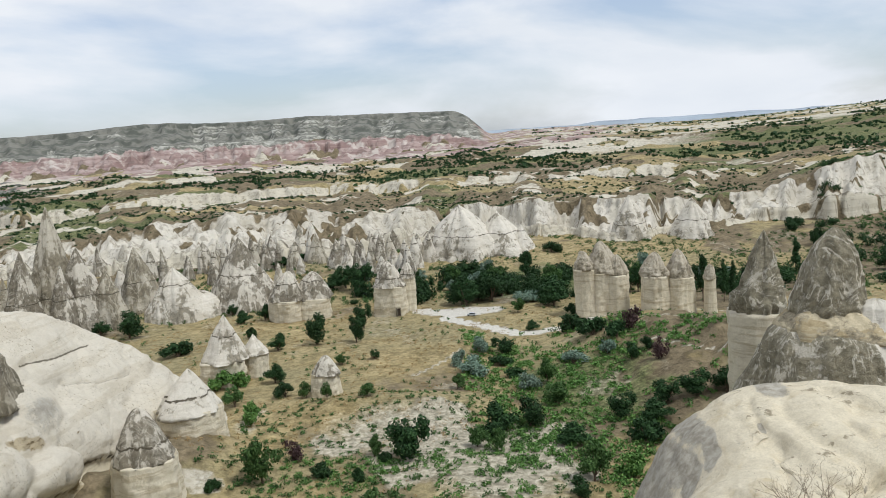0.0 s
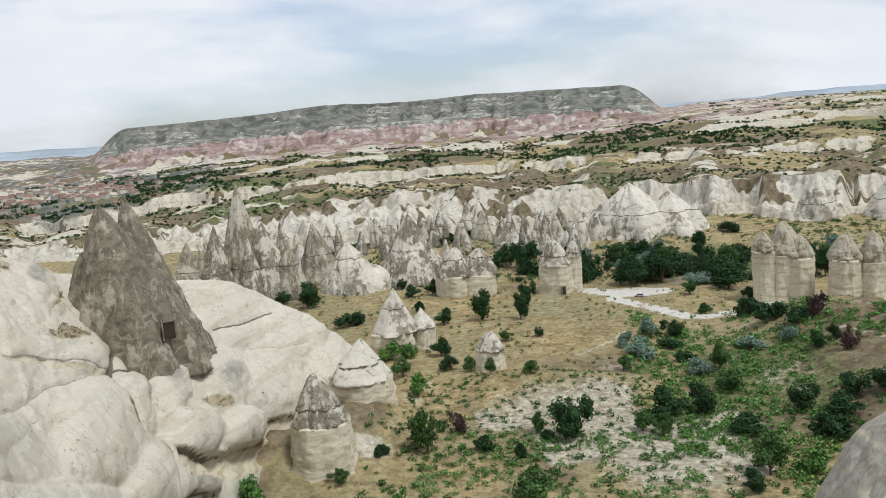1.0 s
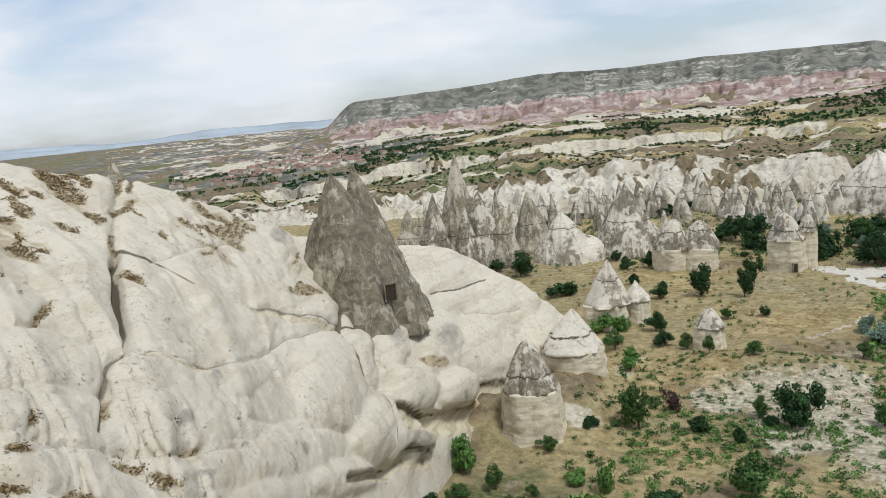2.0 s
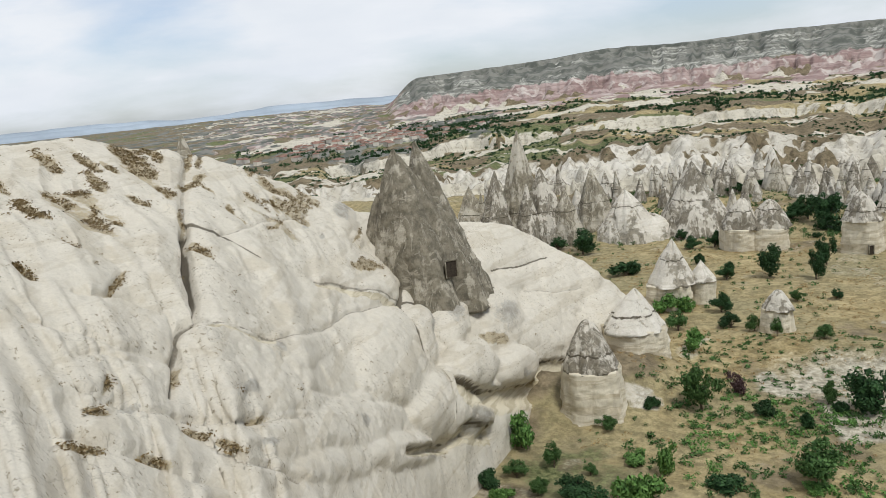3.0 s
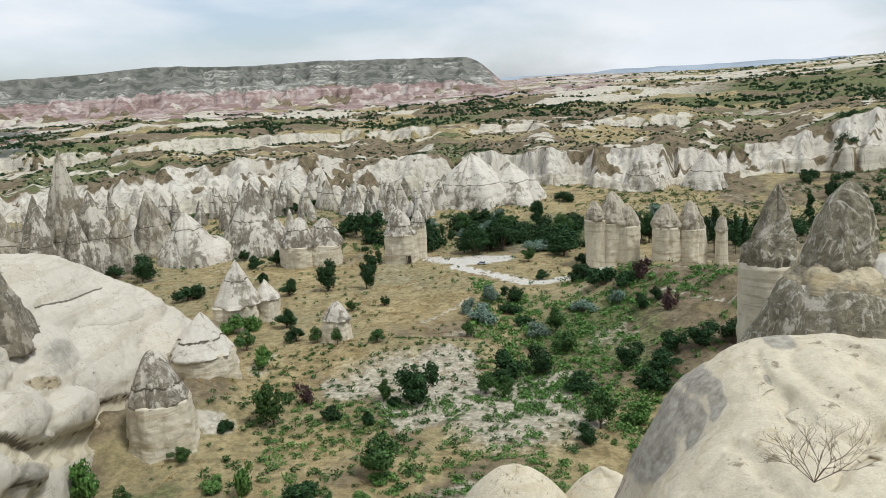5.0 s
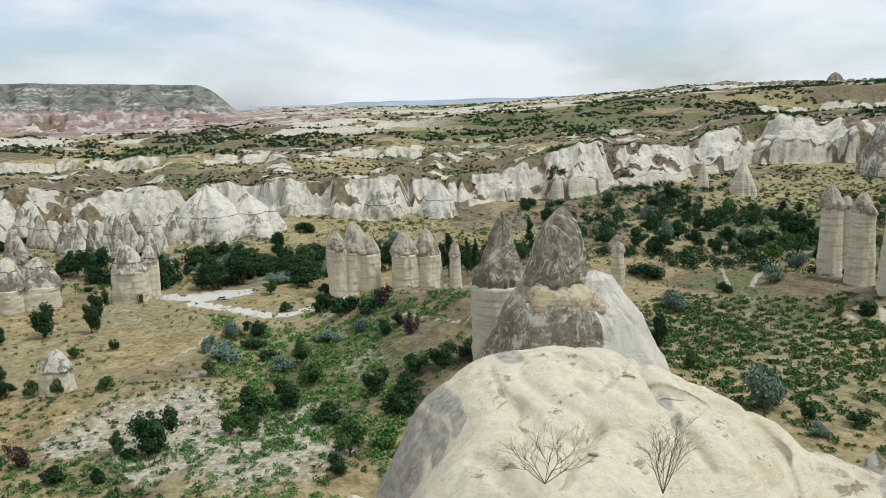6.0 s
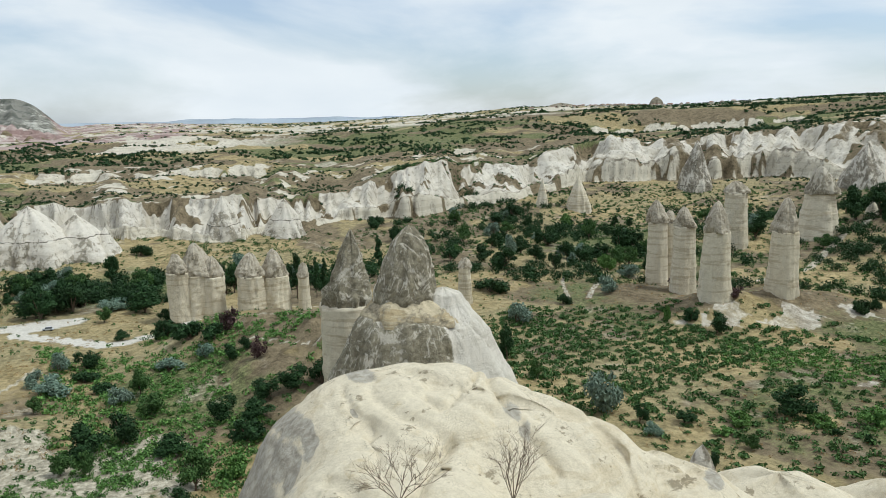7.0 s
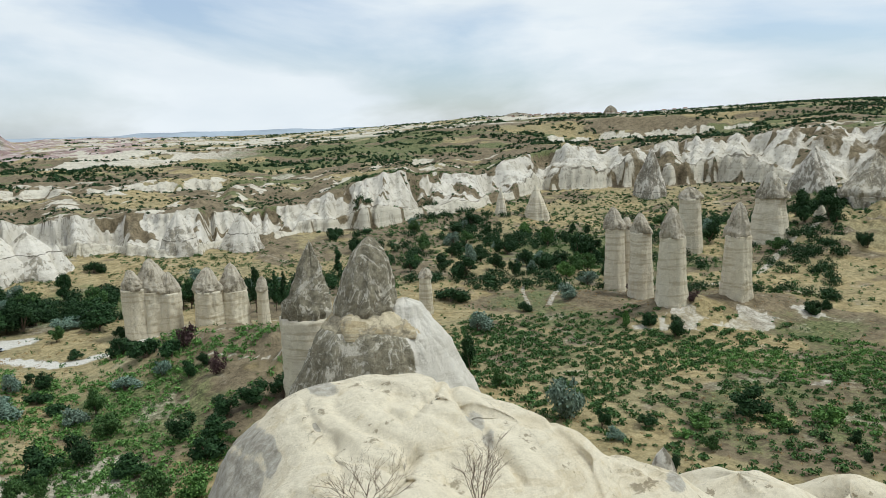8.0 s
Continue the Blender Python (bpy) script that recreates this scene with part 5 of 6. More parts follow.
chimney("tuff_cone", "small pale tuff cone on the brown hillside", 503.2, 308.0, [(0.1, 0.0, 8.0, 5.7, 2.9, 0.0, 0.0, TUFF_CREAM, TUFF_CREAM, 219, 1.00, 0.0)], group="pillars of the valley")
chimney("tuff_cone", "small slim tuff spire below the white cliff", 407.3, 544.5, [(0.0, 0.0, 24.5, 6.3, 3.1, 0.0, 0.0, TUFF_CREAM, TUFF_CREAM, 220, 1.00, 0.0)], group="pillars of the valley")
chimney("tuff_cone", "slim tuff spire with a broad foot below the white cliff", 438.0, 533.2, [(0.0, 0.0, 30.2, 12.1, 6.1, 0.0, 0.0, TUFF_CREAM, TUFF_CREAM, 221, 1.00, 0.0)], group="pillars of the valley")
chimney("tuff_cone", "dark pointed tuff cone standing against the white cliff", 589.6, 540.7, [(-0.1, 0.0, 47.6, 17.3, 8.7, 0.0, 0.0, TUFF_MIXED, TUFF_GREY, 222, 1.00, 0.0)], group="great cones of the far cliff")
chimney("tuff_cone", "pale gullied tuff mass against the far cliff", 678.7, 423.5, [(-0.2, 0.0, 37.9, 22.9, 11.4, 0.0, 0.0, TUFF_MIXED, TUFF_MIXED, 223, 1.00, 0.0)], group="great cones of the far cliff")
chimney("tuff_cone", "broad white gullied dome below the plateau", 21.5, 519.6, [(-9.0, 0.0, 31.8, 28.0, 20.0, 0.0, 0.0, TUFF_WHITE, TUFF_WHITE, 224, 1.00, 0.0), (16.0, 3.0, 25.6, 23.0, 16.0, 0.0, 0.0, TUFF_WHITE, TUFF_WHITE, 225, 1.00, 0.0), (-27.0, -4.0, 19.0, 14.0, 6.5, 0.0, 0.0, TUFF_MIXED, TUFF_MIXED, 261, 1.00, 0.0), (2.0, -9.0, 17.5, 12.0, 5.5, 0.0, 0.0, TUFF_MIXED, TUFF_MIXED, 262, 1.00, 0.0), (31.0, -2.0, 17.0, 13.0, 6.0, 0.0, 0.0, TUFF_WHITE, TUFF_WHITE, 263, 1.00, 0.0)], group="great cones of the far cliff")
chimney("tuff_cone", "white pleated tuff spur of the cliff", 126.5, 519.8, [(-0.1, 0.0, 25.0, 13.8, 8.3, 0.0, 0.0, TUFF_WHITE, TUFF_WHITE, 226, 1.00, 0.0)], group="great cones of the far cliff")
chimney("tuff_cone", "white pleated tuff spur of the cliff", 168.1, 518.4, [(-0.1, 0.0, 24.5, 15.1, 9.1, 0.0, 0.0, TUFF_WHITE, TUFF_WHITE, 227, 1.00, 0.0)], group="great cones of the far cliff")
chimney("fairy_chimney", "two fused cream tuff columns with grey tips and a doorway", -22.5, 371.3, [(-4.6, 0.0, 25.8, 8.4, 8.0, 12.2, 8.9, TUFF_CREAM, TUFF_MIXED, 228, 0.90, 0.0), (4.5, 6.0, 23.6, 3.7, 3.7, 7.4, 4.1, TUFF_CREAM, TUFF_MIXED, 229, 1.00, 0.0)], group="fairy chimneys of the valley")
chimney("fairy_chimney", "broad cracked tuff dome over a pale columned foot", -71.5, 373.2, [(-6.1, 0.0, 23.5, 9.0, 8.9, 13.6, 9.9, TUFF_CREAM, TUFF_MIXED, 230, 1.00, 0.0), (5.9, 2.0, 21.9, 9.3, 9.3, 12.8, 10.3, TUFF_CREAM, TUFF_MIXED, 231, 1.00, 0.0)], group="fairy chimneys of the valley")
chimney("fairy_chimney", "dark grey pyramid of tuff on a broad pale foot", -107.6, 411.1, [(-0.1, 0.0, 35.1, 20.5, 7.6, 0.0, 0.0, TUFF_MIXED, TUFF_GREY, 232, 1.00, 0.0), (-9.0, -5.0, 17.0, 11.0, 5.5, 0.0, 0.0, TUFF_GREY, TUFF_GREY, 264, 1.00, 0.0), (10.0, -4.0, 18.0, 10.5, 5.0, 0.0, 0.0, TUFF_MIXED, TUFF_GREY, 265, 1.00, 0.0)], group="fairy chimneys of the valley")
chimney("fairy_chimney", "dark leaning tuff cone with a pale foot", -162.3, 409.0, [(0.0, 0.0, 32.5, 13.6, 5.2, 0.0, 0.0, TUFF_GREY, TUFF_GREY, 233, 1.00, -1.5)], group="fairy chimneys of the valley")
chimney("fairy_chimney", "cluster of tall dark grey tuff spires", -190.4, 374.4, [(0.5, 4.0, 61.0, 16.5, 4.6, 0.0, 0.0, TUFF_GREY, TUFF_GREY, 234, 1.00, 0.5), (-14.3, -4.0, 41.9, 11.5, 6.0, 0.0, 0.0, TUFF_MIXED, TUFF_WHITE, 235, 1.00, 2.0), (13.2, 0.0, 40.8, 13.7, 7.6, 0.0, 0.0, TUFF_MIXED, TUFF_GREY, 236, 1.00, -2.0), (-28.1, 6.0, 33.4, 10.4, 7.3, 0.0, 0.0, TUFF_GREY, TUFF_MIXED, 237, 1.00, 0.0), (22.8, -6.0, 29.0, 9.9, 6.3, 0.0, 0.0, TUFF_GREY, TUFF_WHITE, 238, 1.00, 0.0), (3.0, -9.0, 34.0, 8.0, 4.6, 0.0, 0.0, TUFF_MIXED, TUFF_WHITE, 266, 1.00, 0.0)], group="fairy chimneys of the valley")
chimney("fairy_chimney", "white smooth tuff ramp", -135.0, 392.4, [(-1.2, 0.0, 25.5, 16.2, 12.2, 0.0, 0.0, TUFF_WHITE, TUFF_WHITE, 239, 1.00, -1.8), (9.5, 2.0, 11.9, 14.3, 13.6, 0.0, 0.0, TUFF_WHITE, TUFF_WHITE, 240, 1.00, 0.0), (-8.4, -2.0, 12.4, 11.1, 10.6, 0.0, 0.0, TUFF_WHITE, TUFF_WHITE, 241, 1.00, 0.0)], group="fairy chimneys of the valley")
chimney("fairy_chimney", "pale pointed tuff cone on a cream foot in dry grass", -77.1, 277.5, [(-5.3, 0.0, 24.3, 9.1, 8.6, 16.0, 9.3, TUFF_CREAM, TUFF_WHITE, 242, 1.00, 0.0), (5.3, 3.0, 15.3, 5.0, 5.0, 7.0, 5.6, TUFF_CREAM, TUFF_WHITE, 243, 1.00, 0.0)], group="fairy chimneys of the valley")
chimney("fairy_chimney", "small pale tuff cone with a cream body in dry grass", -41.5, 248.6, [(-0.0, 0.0, 13.3, 6.2, 4.4, 6.0, 4.8, TUFF_CREAM, TUFF_MIXED, 244, 1.00, 0.0)], group="fairy chimneys of the valley")
chimney("fairy_chimney", "grey pointed tuff cap on a cream body below the hillside", -73.1, 175.4, [(-0.0, 0.0, 22.5, 9.8, 7.2, 12.2, 8.8, TUFF_CREAM, TUFF_MIXED, 245, 1.00, 0.0)], group="fairy chimneys of the valley")
chimney("fairy_chimney", "white pointed tuff cap on a cream body below the hillside", -73.8, 209.4, [(-0.1, 0.0, 18.4, 10.6, 9.4, 11.0, 10.0, TUFF_CREAM, TUFF_WHITE, 246, 1.00, 0.0)], group="fairy chimneys of the valley")
chimney("fairy_chimney", "great grey tuff spire with two tips and a carved doorway", -112.8, 160.3, [(1.3, 0.0, 37.0, 15.2, 8.6, 0.0, 0.0, TUFF_SPIRE, TUFF_SPIRE, 247, 0.85, -3.3), (-9.5, 5.0, 26.0, 5.6, 4.5, 0.0, 0.0, TUFF_SPIRE, TUFF_SPIRE, 248, 0.90, 1.4), (8.2, 7.0, 37.6, 11.2, 4.6, 0.0, 0.0, TUFF_SPIRE, TUFF_SPIRE, 249, 1.00, -5.4)], group="fairy chimneys of the valley")
chimney("fairy_chimney", "far dark tuff spire behind the white ridge", -163.7, 134.7, [(0.0, 0.0, 27.5, 6.0, 4.2, 0.0, 0.0, TUFF_GREY, TUFF_GREY, 250, 1.00, 0.0)], group="fairy chimneys of the valley")
chimney("rock", "white tuff boulder with grey streaks below the lookout", 37.2, 27.0, [(-0.0, 0.0, 16.3, 15.9, 15.1, 0.0, 0.0, TUFF_NEAR, TUFF_NEAR, 251, 0.80, 0.0)], group="white rocks below the lookout")
chimney("rock", "rounded white tuff boulder below the lookout", 43.6, 24.4, [(-0.0, 0.0, 17.4, 19.6, 18.7, 0.0, 0.0, TUFF_NEAR, TUFF_NEAR, 252, 0.80, 0.0)], group="white rocks below the lookout")
chimney("rock", "small white tuff boulder below the lookout", 5.7, 59.7, [(-1.6, 0.0, 13.2, 8.8, 8.2, 0.0, 0.0, TUFF_NEAR, TUFF_NEAR, 253, 0.80, 0.0), (5.6, 2.0, 11.6, 7.6, 7.0, 0.0, 0.0, TUFF_NEAR, TUFF_NEAR, 254, 0.80, 0.0)], group="white rocks below the lookout")
chimney("rock", "pale pitted stub of tuff", 52.9, 45.9, [(-0.0, 0.0, 23.0, 3.5, 3.1, 0.0, 0.0, TUFF_MIXED, TUFF_MIXED, 255, 1.00, 0.0)], group="white rocks below the lookout")
chimney("rock", "broken white tuff stub among shrubs", -14.5, 164.4, [(-0.0, 0.0, -1.5, 1.6, 1.4, 0.0, 0.0, TUFF_WHITE, TUFF_WHITE, 256, 1.00, 0.0)], group="white rocks below the lookout")
chimney("rock_tower", "dark rock castle standing on the far skyline", 2109.1, 2133.5, [(0.0, 0.0, 32.3, 26.1, 31.3, 0.0, 0.0, TUFF_SPIRE, TUFF_SPIRE, 257, 1.00, 0.0)], group="far rocks")
chimney("rock_tower", "dark rocky knoll on the far skyline", 1884.9, 2397.9, [(0.0, 0.0, 13.2, 63.2, 63.2, 0.0, 0.0, TUFF_SPIRE, TUFF_SPIRE, 258, 1.00, 0.0)], group="far rocks")


# ---- trees and shrubs ----
def leaves(rnd, blobs, count, size, flat=0.0):
    """Leaf quads scattered in ellipsoids (x, y, z, rx, ry, rz)."""
    vol = [rx * ry * rz for _, _, _, rx, ry, rz in blobs]
    pts = np.empty((count * 4, 3))
    for i in range(count):
        x, y, z, rx, ry, rz = rnd.choices(blobs, vol)[0]
        d = Vector((rnd.gauss(0, 1), rnd.gauss(0, 1), rnd.gauss(0, 1))).normalized() * (rnd.random() ** 0.4) * rnd.uniform(0.75, 1.12)
        c = Vector((x + d.x * rx, y + d.y * ry, z + d.z * rz))
        n = (d + Vector((rnd.gauss(0, 0.6), rnd.gauss(0, 0.6), rnd.gauss(0.2, 0.6)))).normalized()
        t = n.orthogonal().normalized()
        t.rotate(Matrix.Rotation(rnd.uniform(0, 6.28), 3, n))
        s = n.cross(t)
        a = size * rnd.uniform(0.6, 1.3)
        for j, (p, q) in enumerate(((-1, 0), (0, -0.55), (1, 0), (0, 0.55))):
            pts[i * 4 + j] = c + t * (a * p) + s * (a * q)
    return pts


def quads(name, pts, mat):
    n = len(pts) // 4
    me = bpy.data.meshes.new(name)
    me.vertices.add(len(pts))
    me.vertices.foreach_set("co", pts.reshape(-1).astype(np.float32))
    me.loops.add(n * 4)
    me.loops.foreach_set("vertex_index", np.arange(n * 4, dtype=np.int32))
    me.polygons.add(n)
    me.polygons.foreach_set("loop_start", np.arange(0, n * 4, 4, dtype=np.int32))
    me.update(calc_edges=True)
    me.materials.append(mat)
    return me


def limb(bm, a, b, ra, rb, sides=6):
    a, b = Vector(a), Vector(b)
    n = (b - a).normalized()
    t = n.orthogonal().normalized()
    s = n.cross(t)
    lo = [bm.verts.new(a + (t * math.cos(k * 6.2832 / sides) + s * math.sin(k * 6.2832 / sides)) * ra) for k in range(sides)]
    hi = [bm.verts.new(b + (t * math.cos(k * 6.2832 / sides) + s * math.sin(k * 6.2832 / sides)) * rb) for k in range(sides)]
    for k in range(sides):
        bm.faces.new((lo[k], lo[(k + 1) % sides], hi[(k + 1) % sides], hi[k]))
    bm.faces.new(hi)


def tree_kind(name, label, seed, mat, width, tall, trunk, count, leaf, category="tree", spiky=False):
    """A tree of about 1 unit across and tall/width high, as a thing to be copied: trunk and crown."""
    rnd = random.Random(seed)
    base = new(name)
    bm = bmesh.new()
    limb(bm, (0, 0, -0.4), (rnd.uniform(-.1, .1) * trunk, rnd.uniform(-.1, .1) * trunk, trunk), 0.035 * width, 0.025 * width)
    blobs = []
    low = trunk * 0.55
    rows = 9 if not spiky else 7
    for i in range(rows):
        a, k = rnd.uniform(0, 6.28), rnd.uniform(0.1, 0.34)
        f = (i + 0.5) / rows
        z = low + (tall - low) * (0.22 + 0.6 * f)
        out = width * k * (1.0 if not spiky else 0.3) * (1.1 - 0.6 * abs(f - 0.35))
        r = width * rnd.uniform(0.16, 0.27) * (1.0 if not spiky else 0.9) * (1.15 - 0.5 * f)
        c = (math.cos(a) * out, math.sin(a) * out, z)
        blobs.append((*c, r, r, r * rnd.uniform(0.6, 0.95) * (1.0 if not spiky else 1.6)))
        limb(bm, (0, 0, trunk * rnd.uniform(0.5, 0.98)), c, 0.016 * width, 0.005 * width, 5)
    me = bpy.data.meshes.new("trunk")
    bm.to_mesh(me)
    bm.free()
    me.materials.append(BARK)
    part("trunk", me, base)
    part("crown", quads("crown", leaves(rnd, blobs, count, leaf), mat), base)
    return tagged(base, label, category)


KINDS = {
    "g": [tree_kind("tree", "rounded green broadleaf tree in the valley", 31 + i, LEAF, 8.0, 7.4, 1.6, 2300, 0.30) for i in range(3)],
    "d": [tree_kind("tree", "dense dark green tree in the valley", 41 + i, LEAF_DARK, 8.0, 7.6, 1.0, 2400, 0.30) for i in range(3)],
    "p": [tree_kind("tree", "tall narrow dark green poplar", 51 + i, LEAF_DARK, 5.0, 13.0, 1.2, 1500, 0.30, "tree", True) for i in range(2)],
    "b": [tree_kind("bush", "low bright green bush on the valley floor", 61 + i, LEAF_BRIGHT, 5.0, 3.2, 0.4, 1500, 0.24, "bush") for i in range(3)],
    "k": [tree_kind("bush", "low dark green bush on dry ground", 71 + i, LEAF_DARK, 5.0, 3.0, 0.3, 1500, 0.24, "bush") for i in range(3)],
    "s": [tree_kind("bush", "silver-green oleaster bush on the valley floor", 81 + i, LEAF_SILVER, 6.0, 4.2, 0.5, 1700, 0.24, "bush") for i in range(2)],
    "u": [tree_kind("bush", "purple-brown dry bush beside the rocks", 91 + i, LEAF_PURPLE, 5.0, 4.0, 0.3, 800, 0.24, "bush") for i in range(2)],
}
SPAN = {"g": 8.0, "d": 8.0, "p": 5.0, "b": 5.0, "k": 5.0, "s": 6.0, "u": 5.0}
TALL = {"g": 7.4, "d": 7.6, "p": 13.0, "b": 3.2, "k": 3.0, "s": 4.2, "u": 4.0}
used = set()


def plant(kind, x, y, width, tall, turn=None):
    rnd = random.Random(int(x * 131 + y * 17))
    pick = rnd.choice(KINDS[kind])
    z = surface(x, y)
    m = pose(x, y, z - 0.15, 0, 0, rnd.uniform(0, 360))
    if pick.name not in used:
        used.add(pick.name)
        ob = pick
        ob.matrix_basis = m
    else:
        ob = copy_thing(pick, m)
    ob.scale = (width / SPAN[kind], width / SPAN[kind], tall / TALL[kind])
    return ob


def scatter(name, label, category, mat, count, seed, where, size, leaf, per, tall=0.7, bare=0.35):
    """Countless low plants as one object. where(rnd) gives a place or None."""
    rnd = random.Random(seed)
    proto = [leaves(rnd, [(0, 0, 0.35 * tall, 0.5, 0.5, 0.42 * tall), (0.25, 0.1, 0.25 * tall, 0.35, 0.3, 0.3 * tall), (-0.2, 0.2, 0.3 * tall, 0.3, 0.4, 0.35 * tall)], per, leaf) for _ in range(5)]
    xy = np.empty((0, 2))
    for _ in range(40):
        q = where(np.random.default_rng(seed + len(xy)), count * 2)
        z_, rock = land(q[:, 0], q[:, 1])[:2]
        xy = np.concatenate([xy, q[rock < bare]])
        if len(xy) >= count:
            break
    xy = xy[:count]
    z = land(xy[:, 0], xy[:, 1])[0]
    chunks = []
    for (x, y), h in zip(xy, z):
        s, a = size * rnd.uniform(0.5, 1.4), rnd.uniform(0, 6.28)
        q = proto[rnd.randrange(5)] * s
        c, n = math.cos(a), math.sin(a)
        chunks.append(np.stack([q[:, 0] * c - q[:, 1] * n + x, q[:, 0] * n + q[:, 1] * c + y, q[:, 2] + h - 0.05], -1))
    ob = new(name, quads(name, np.concatenate(chunks), mat))
    return tagged(ob, label, category, kind="stuff")


def patch(b0, b1, d0, d1, seed, keep, scale=22.0):
    """Places between two bearings and two distances, in clumps."""
    def where(rng, n):
        b, d = rng.uniform(b0, b1, n), np.sqrt(rng.uniform(d0 * d0, d1 * d1, n))
        x, y = d * np.sin(np.radians(b)), d * np.cos(np.radians(b))
        ok = fbm(x / scale, y / scale, octaves=3, seed=seed) + rng.uniform(-0.15, 0.15, n) > keep
        return np.stack([x[ok], y[ok]], -1)
    return where


# kind, x, y, width, height
for spot in (("d", -148, 354, 17.4, 14.4), ("d", -165, 362, 10.1, 7.7), ("k", -113, 316, 15.2, 7.0), ("d", -71, 315, 10.1, 8.5), ("g", -41, 288, 5.9, 4.8), ("d", -29, 290, 4.6, 4.5), ("d", -39, 321, 9.1, 13.3), ("d", -38, 345, 9.8, 13.7), ("d", -56, 322, 12.0, 15.3), ("d", -89, 373, 8.7, 9.5), ("d", -98, 368, 9.7, 7.3), ("d", -109, 388, 6.8, 6.6), ("k", -88, 339, 6.3, 5.4), ("b", -82, 267, 11.1, 7.7), ("b", -75, 269, 8.7, 6.5), ("d", -63, 270, 9.4, 8.4), ("g", -71, 245, 8.7, 7.7), ("d", -56, 252, 8.8, 5.7)):
    plant(*spot)
for spot in (("g", -48, 248, 5.7, 6.3), ("g", -40, 240, 3.9, 6.4), ("g", -27, 238, 6.5, 5.0), ("b", -62, 227, 8.0, 7.5), ("g", -49, 186, 10.4, 13.8), ("k", -35, 190, 7.2, 4.1), ("u", -44, 200, 7.0, 6.8), ("d", -12, 198, 13.5, 13.2), ("g", -22, 200, 4.4, 7.2), ("k", -25, 185, 4.3, 4.2), ("k", -60, 181, 4.4, 3.2), ("k", -19, 196, 4.5, 3.3), ("d", -104, 488, 16.9, 7.7), ("d", -90, 507, 11.6, 5.7), ("d", -56, 432, 14.8, 14.4), ("d", -46, 422, 16.8, 18.7)):
    plant(*spot)
for spot in (("d", -63, 430, 12.3, 9.6), ("s", -46, 415, 11.8, 4.6), ("k", -30, 367, 5.2, 3.2), ("d", 8, 381, 20.0, 15.7), ("d", 23, 383, 17.4, 14.8), ("d", 6, 444, 20.0, 12.2), ("d", 19, 446, 15.1, 9.8), ("d", 51, 363, 17.6, 13.1), ("s", 37, 377, 12.9, 6.3), ("s", 44, 377, 10.7, 6.3), ("d", 65, 418, 9.6, 7.0), ("k", 57, 344, 9.9, 5.4), ("k", 50, 305, 14.0, 7.7), ("k", 54, 283, 13.1, 7.6), ("k", 61, 274, 11.2, 6.5), ("u", 67, 277, 8.9, 10.2), ("d", 20, 287, 10.6, 7.9), ("s", 9, 268, 13.7, 6.7)):
    plant(*spot)
for spot in (("s", 4, 278, 7.9, 6.1), ("s", 11, 288, 9.0, 7.9), ("k", 18, 275, 9.4, 4.3), ("d", 36, 323, 7.0, 5.0), ("g", 2, 251, 5.4, 5.8), ("g", 32, 250, 7.4, 10.4), ("s", 43, 265, 12.2, 5.2), ("s", 55, 264, 7.7, 6.0), ("s", 25, 247, 8.5, 6.2), ("k", 23, 261, 8.9, 3.6), ("g", 32, 233, 10.7, 7.8), ("d", 13, 211, 12.6, 10.5), ("d", 22, 214, 11.0, 10.1), ("g", 6, 202, 6.9, 6.7), ("g", 11, 198, 5.6, 7.7), ("d", 32, 200, 10.4, 6.7), ("g", 33, 177, 9.3, 11.0), ("d", 28, 169, 6.9, 5.7)):
    plant(*spot)
for spot in (("d", 49, 216, 10.1, 8.6), ("d", 57, 209, 11.1, 6.6), ("k", 51, 198, 11.6, 6.8), ("b", 43, 179, 8.4, 6.1), ("d", 63, 219, 10.4, 7.6), ("d", 71, 219, 11.8, 7.6), ("d", 79, 215, 10.4, 8.9), ("u", 69, 245, 7.2, 7.0), ("d", 61, 253, 6.6, 6.5), ("d", 67, 256, 6.0, 5.1), ("d", 97, 385, 9.0, 16.4), ("p", 111, 353, 8.4, 26.0), ("p", 119, 353, 9.5, 26.0), ("p", 128, 351, 6.8, 24.6), ("p", 133, 354, 6.4, 22.9), ("p", 110, 402, 9.4, 20.6), ("p", 189, 412, 10.2, 22.4), ("k", 236, 518, 14.5, 8.7)):
    plant(*spot)
for spot in (("k", 229, 471, 10.4, 11.5), ("d", 6, 539, 18.3, 8.9), ("d", 37, 532, 15.1, 11.7), ("d", 28, 511, 14.5, 7.0), ("k", 50, 471, 8.0, 10.4), ("g", 33, 355, 8.1, 7.9), ("k", 27, 413, 11.7, 5.9), ("d", 250, 392, 14.8, 12.0), ("d", 246, 363, 18.6, 14.7), ("d", 353, 513, 19.8, 12.8), ("d", 330, 456, 11.9, 8.7), ("d", 275, 373, 14.7, 11.9), ("b", 382, 477, 12.9, 12.6), ("g", 356, 421, 11.7, 17.0), ("d", 346, 441, 11.8, 8.6), ("d", 335, 365, 18.3, 20.4), ("d", 309, 353, 14.9, 12.1), ("d", 297, 354, 14.7, 11.9)):
    plant(*spot)
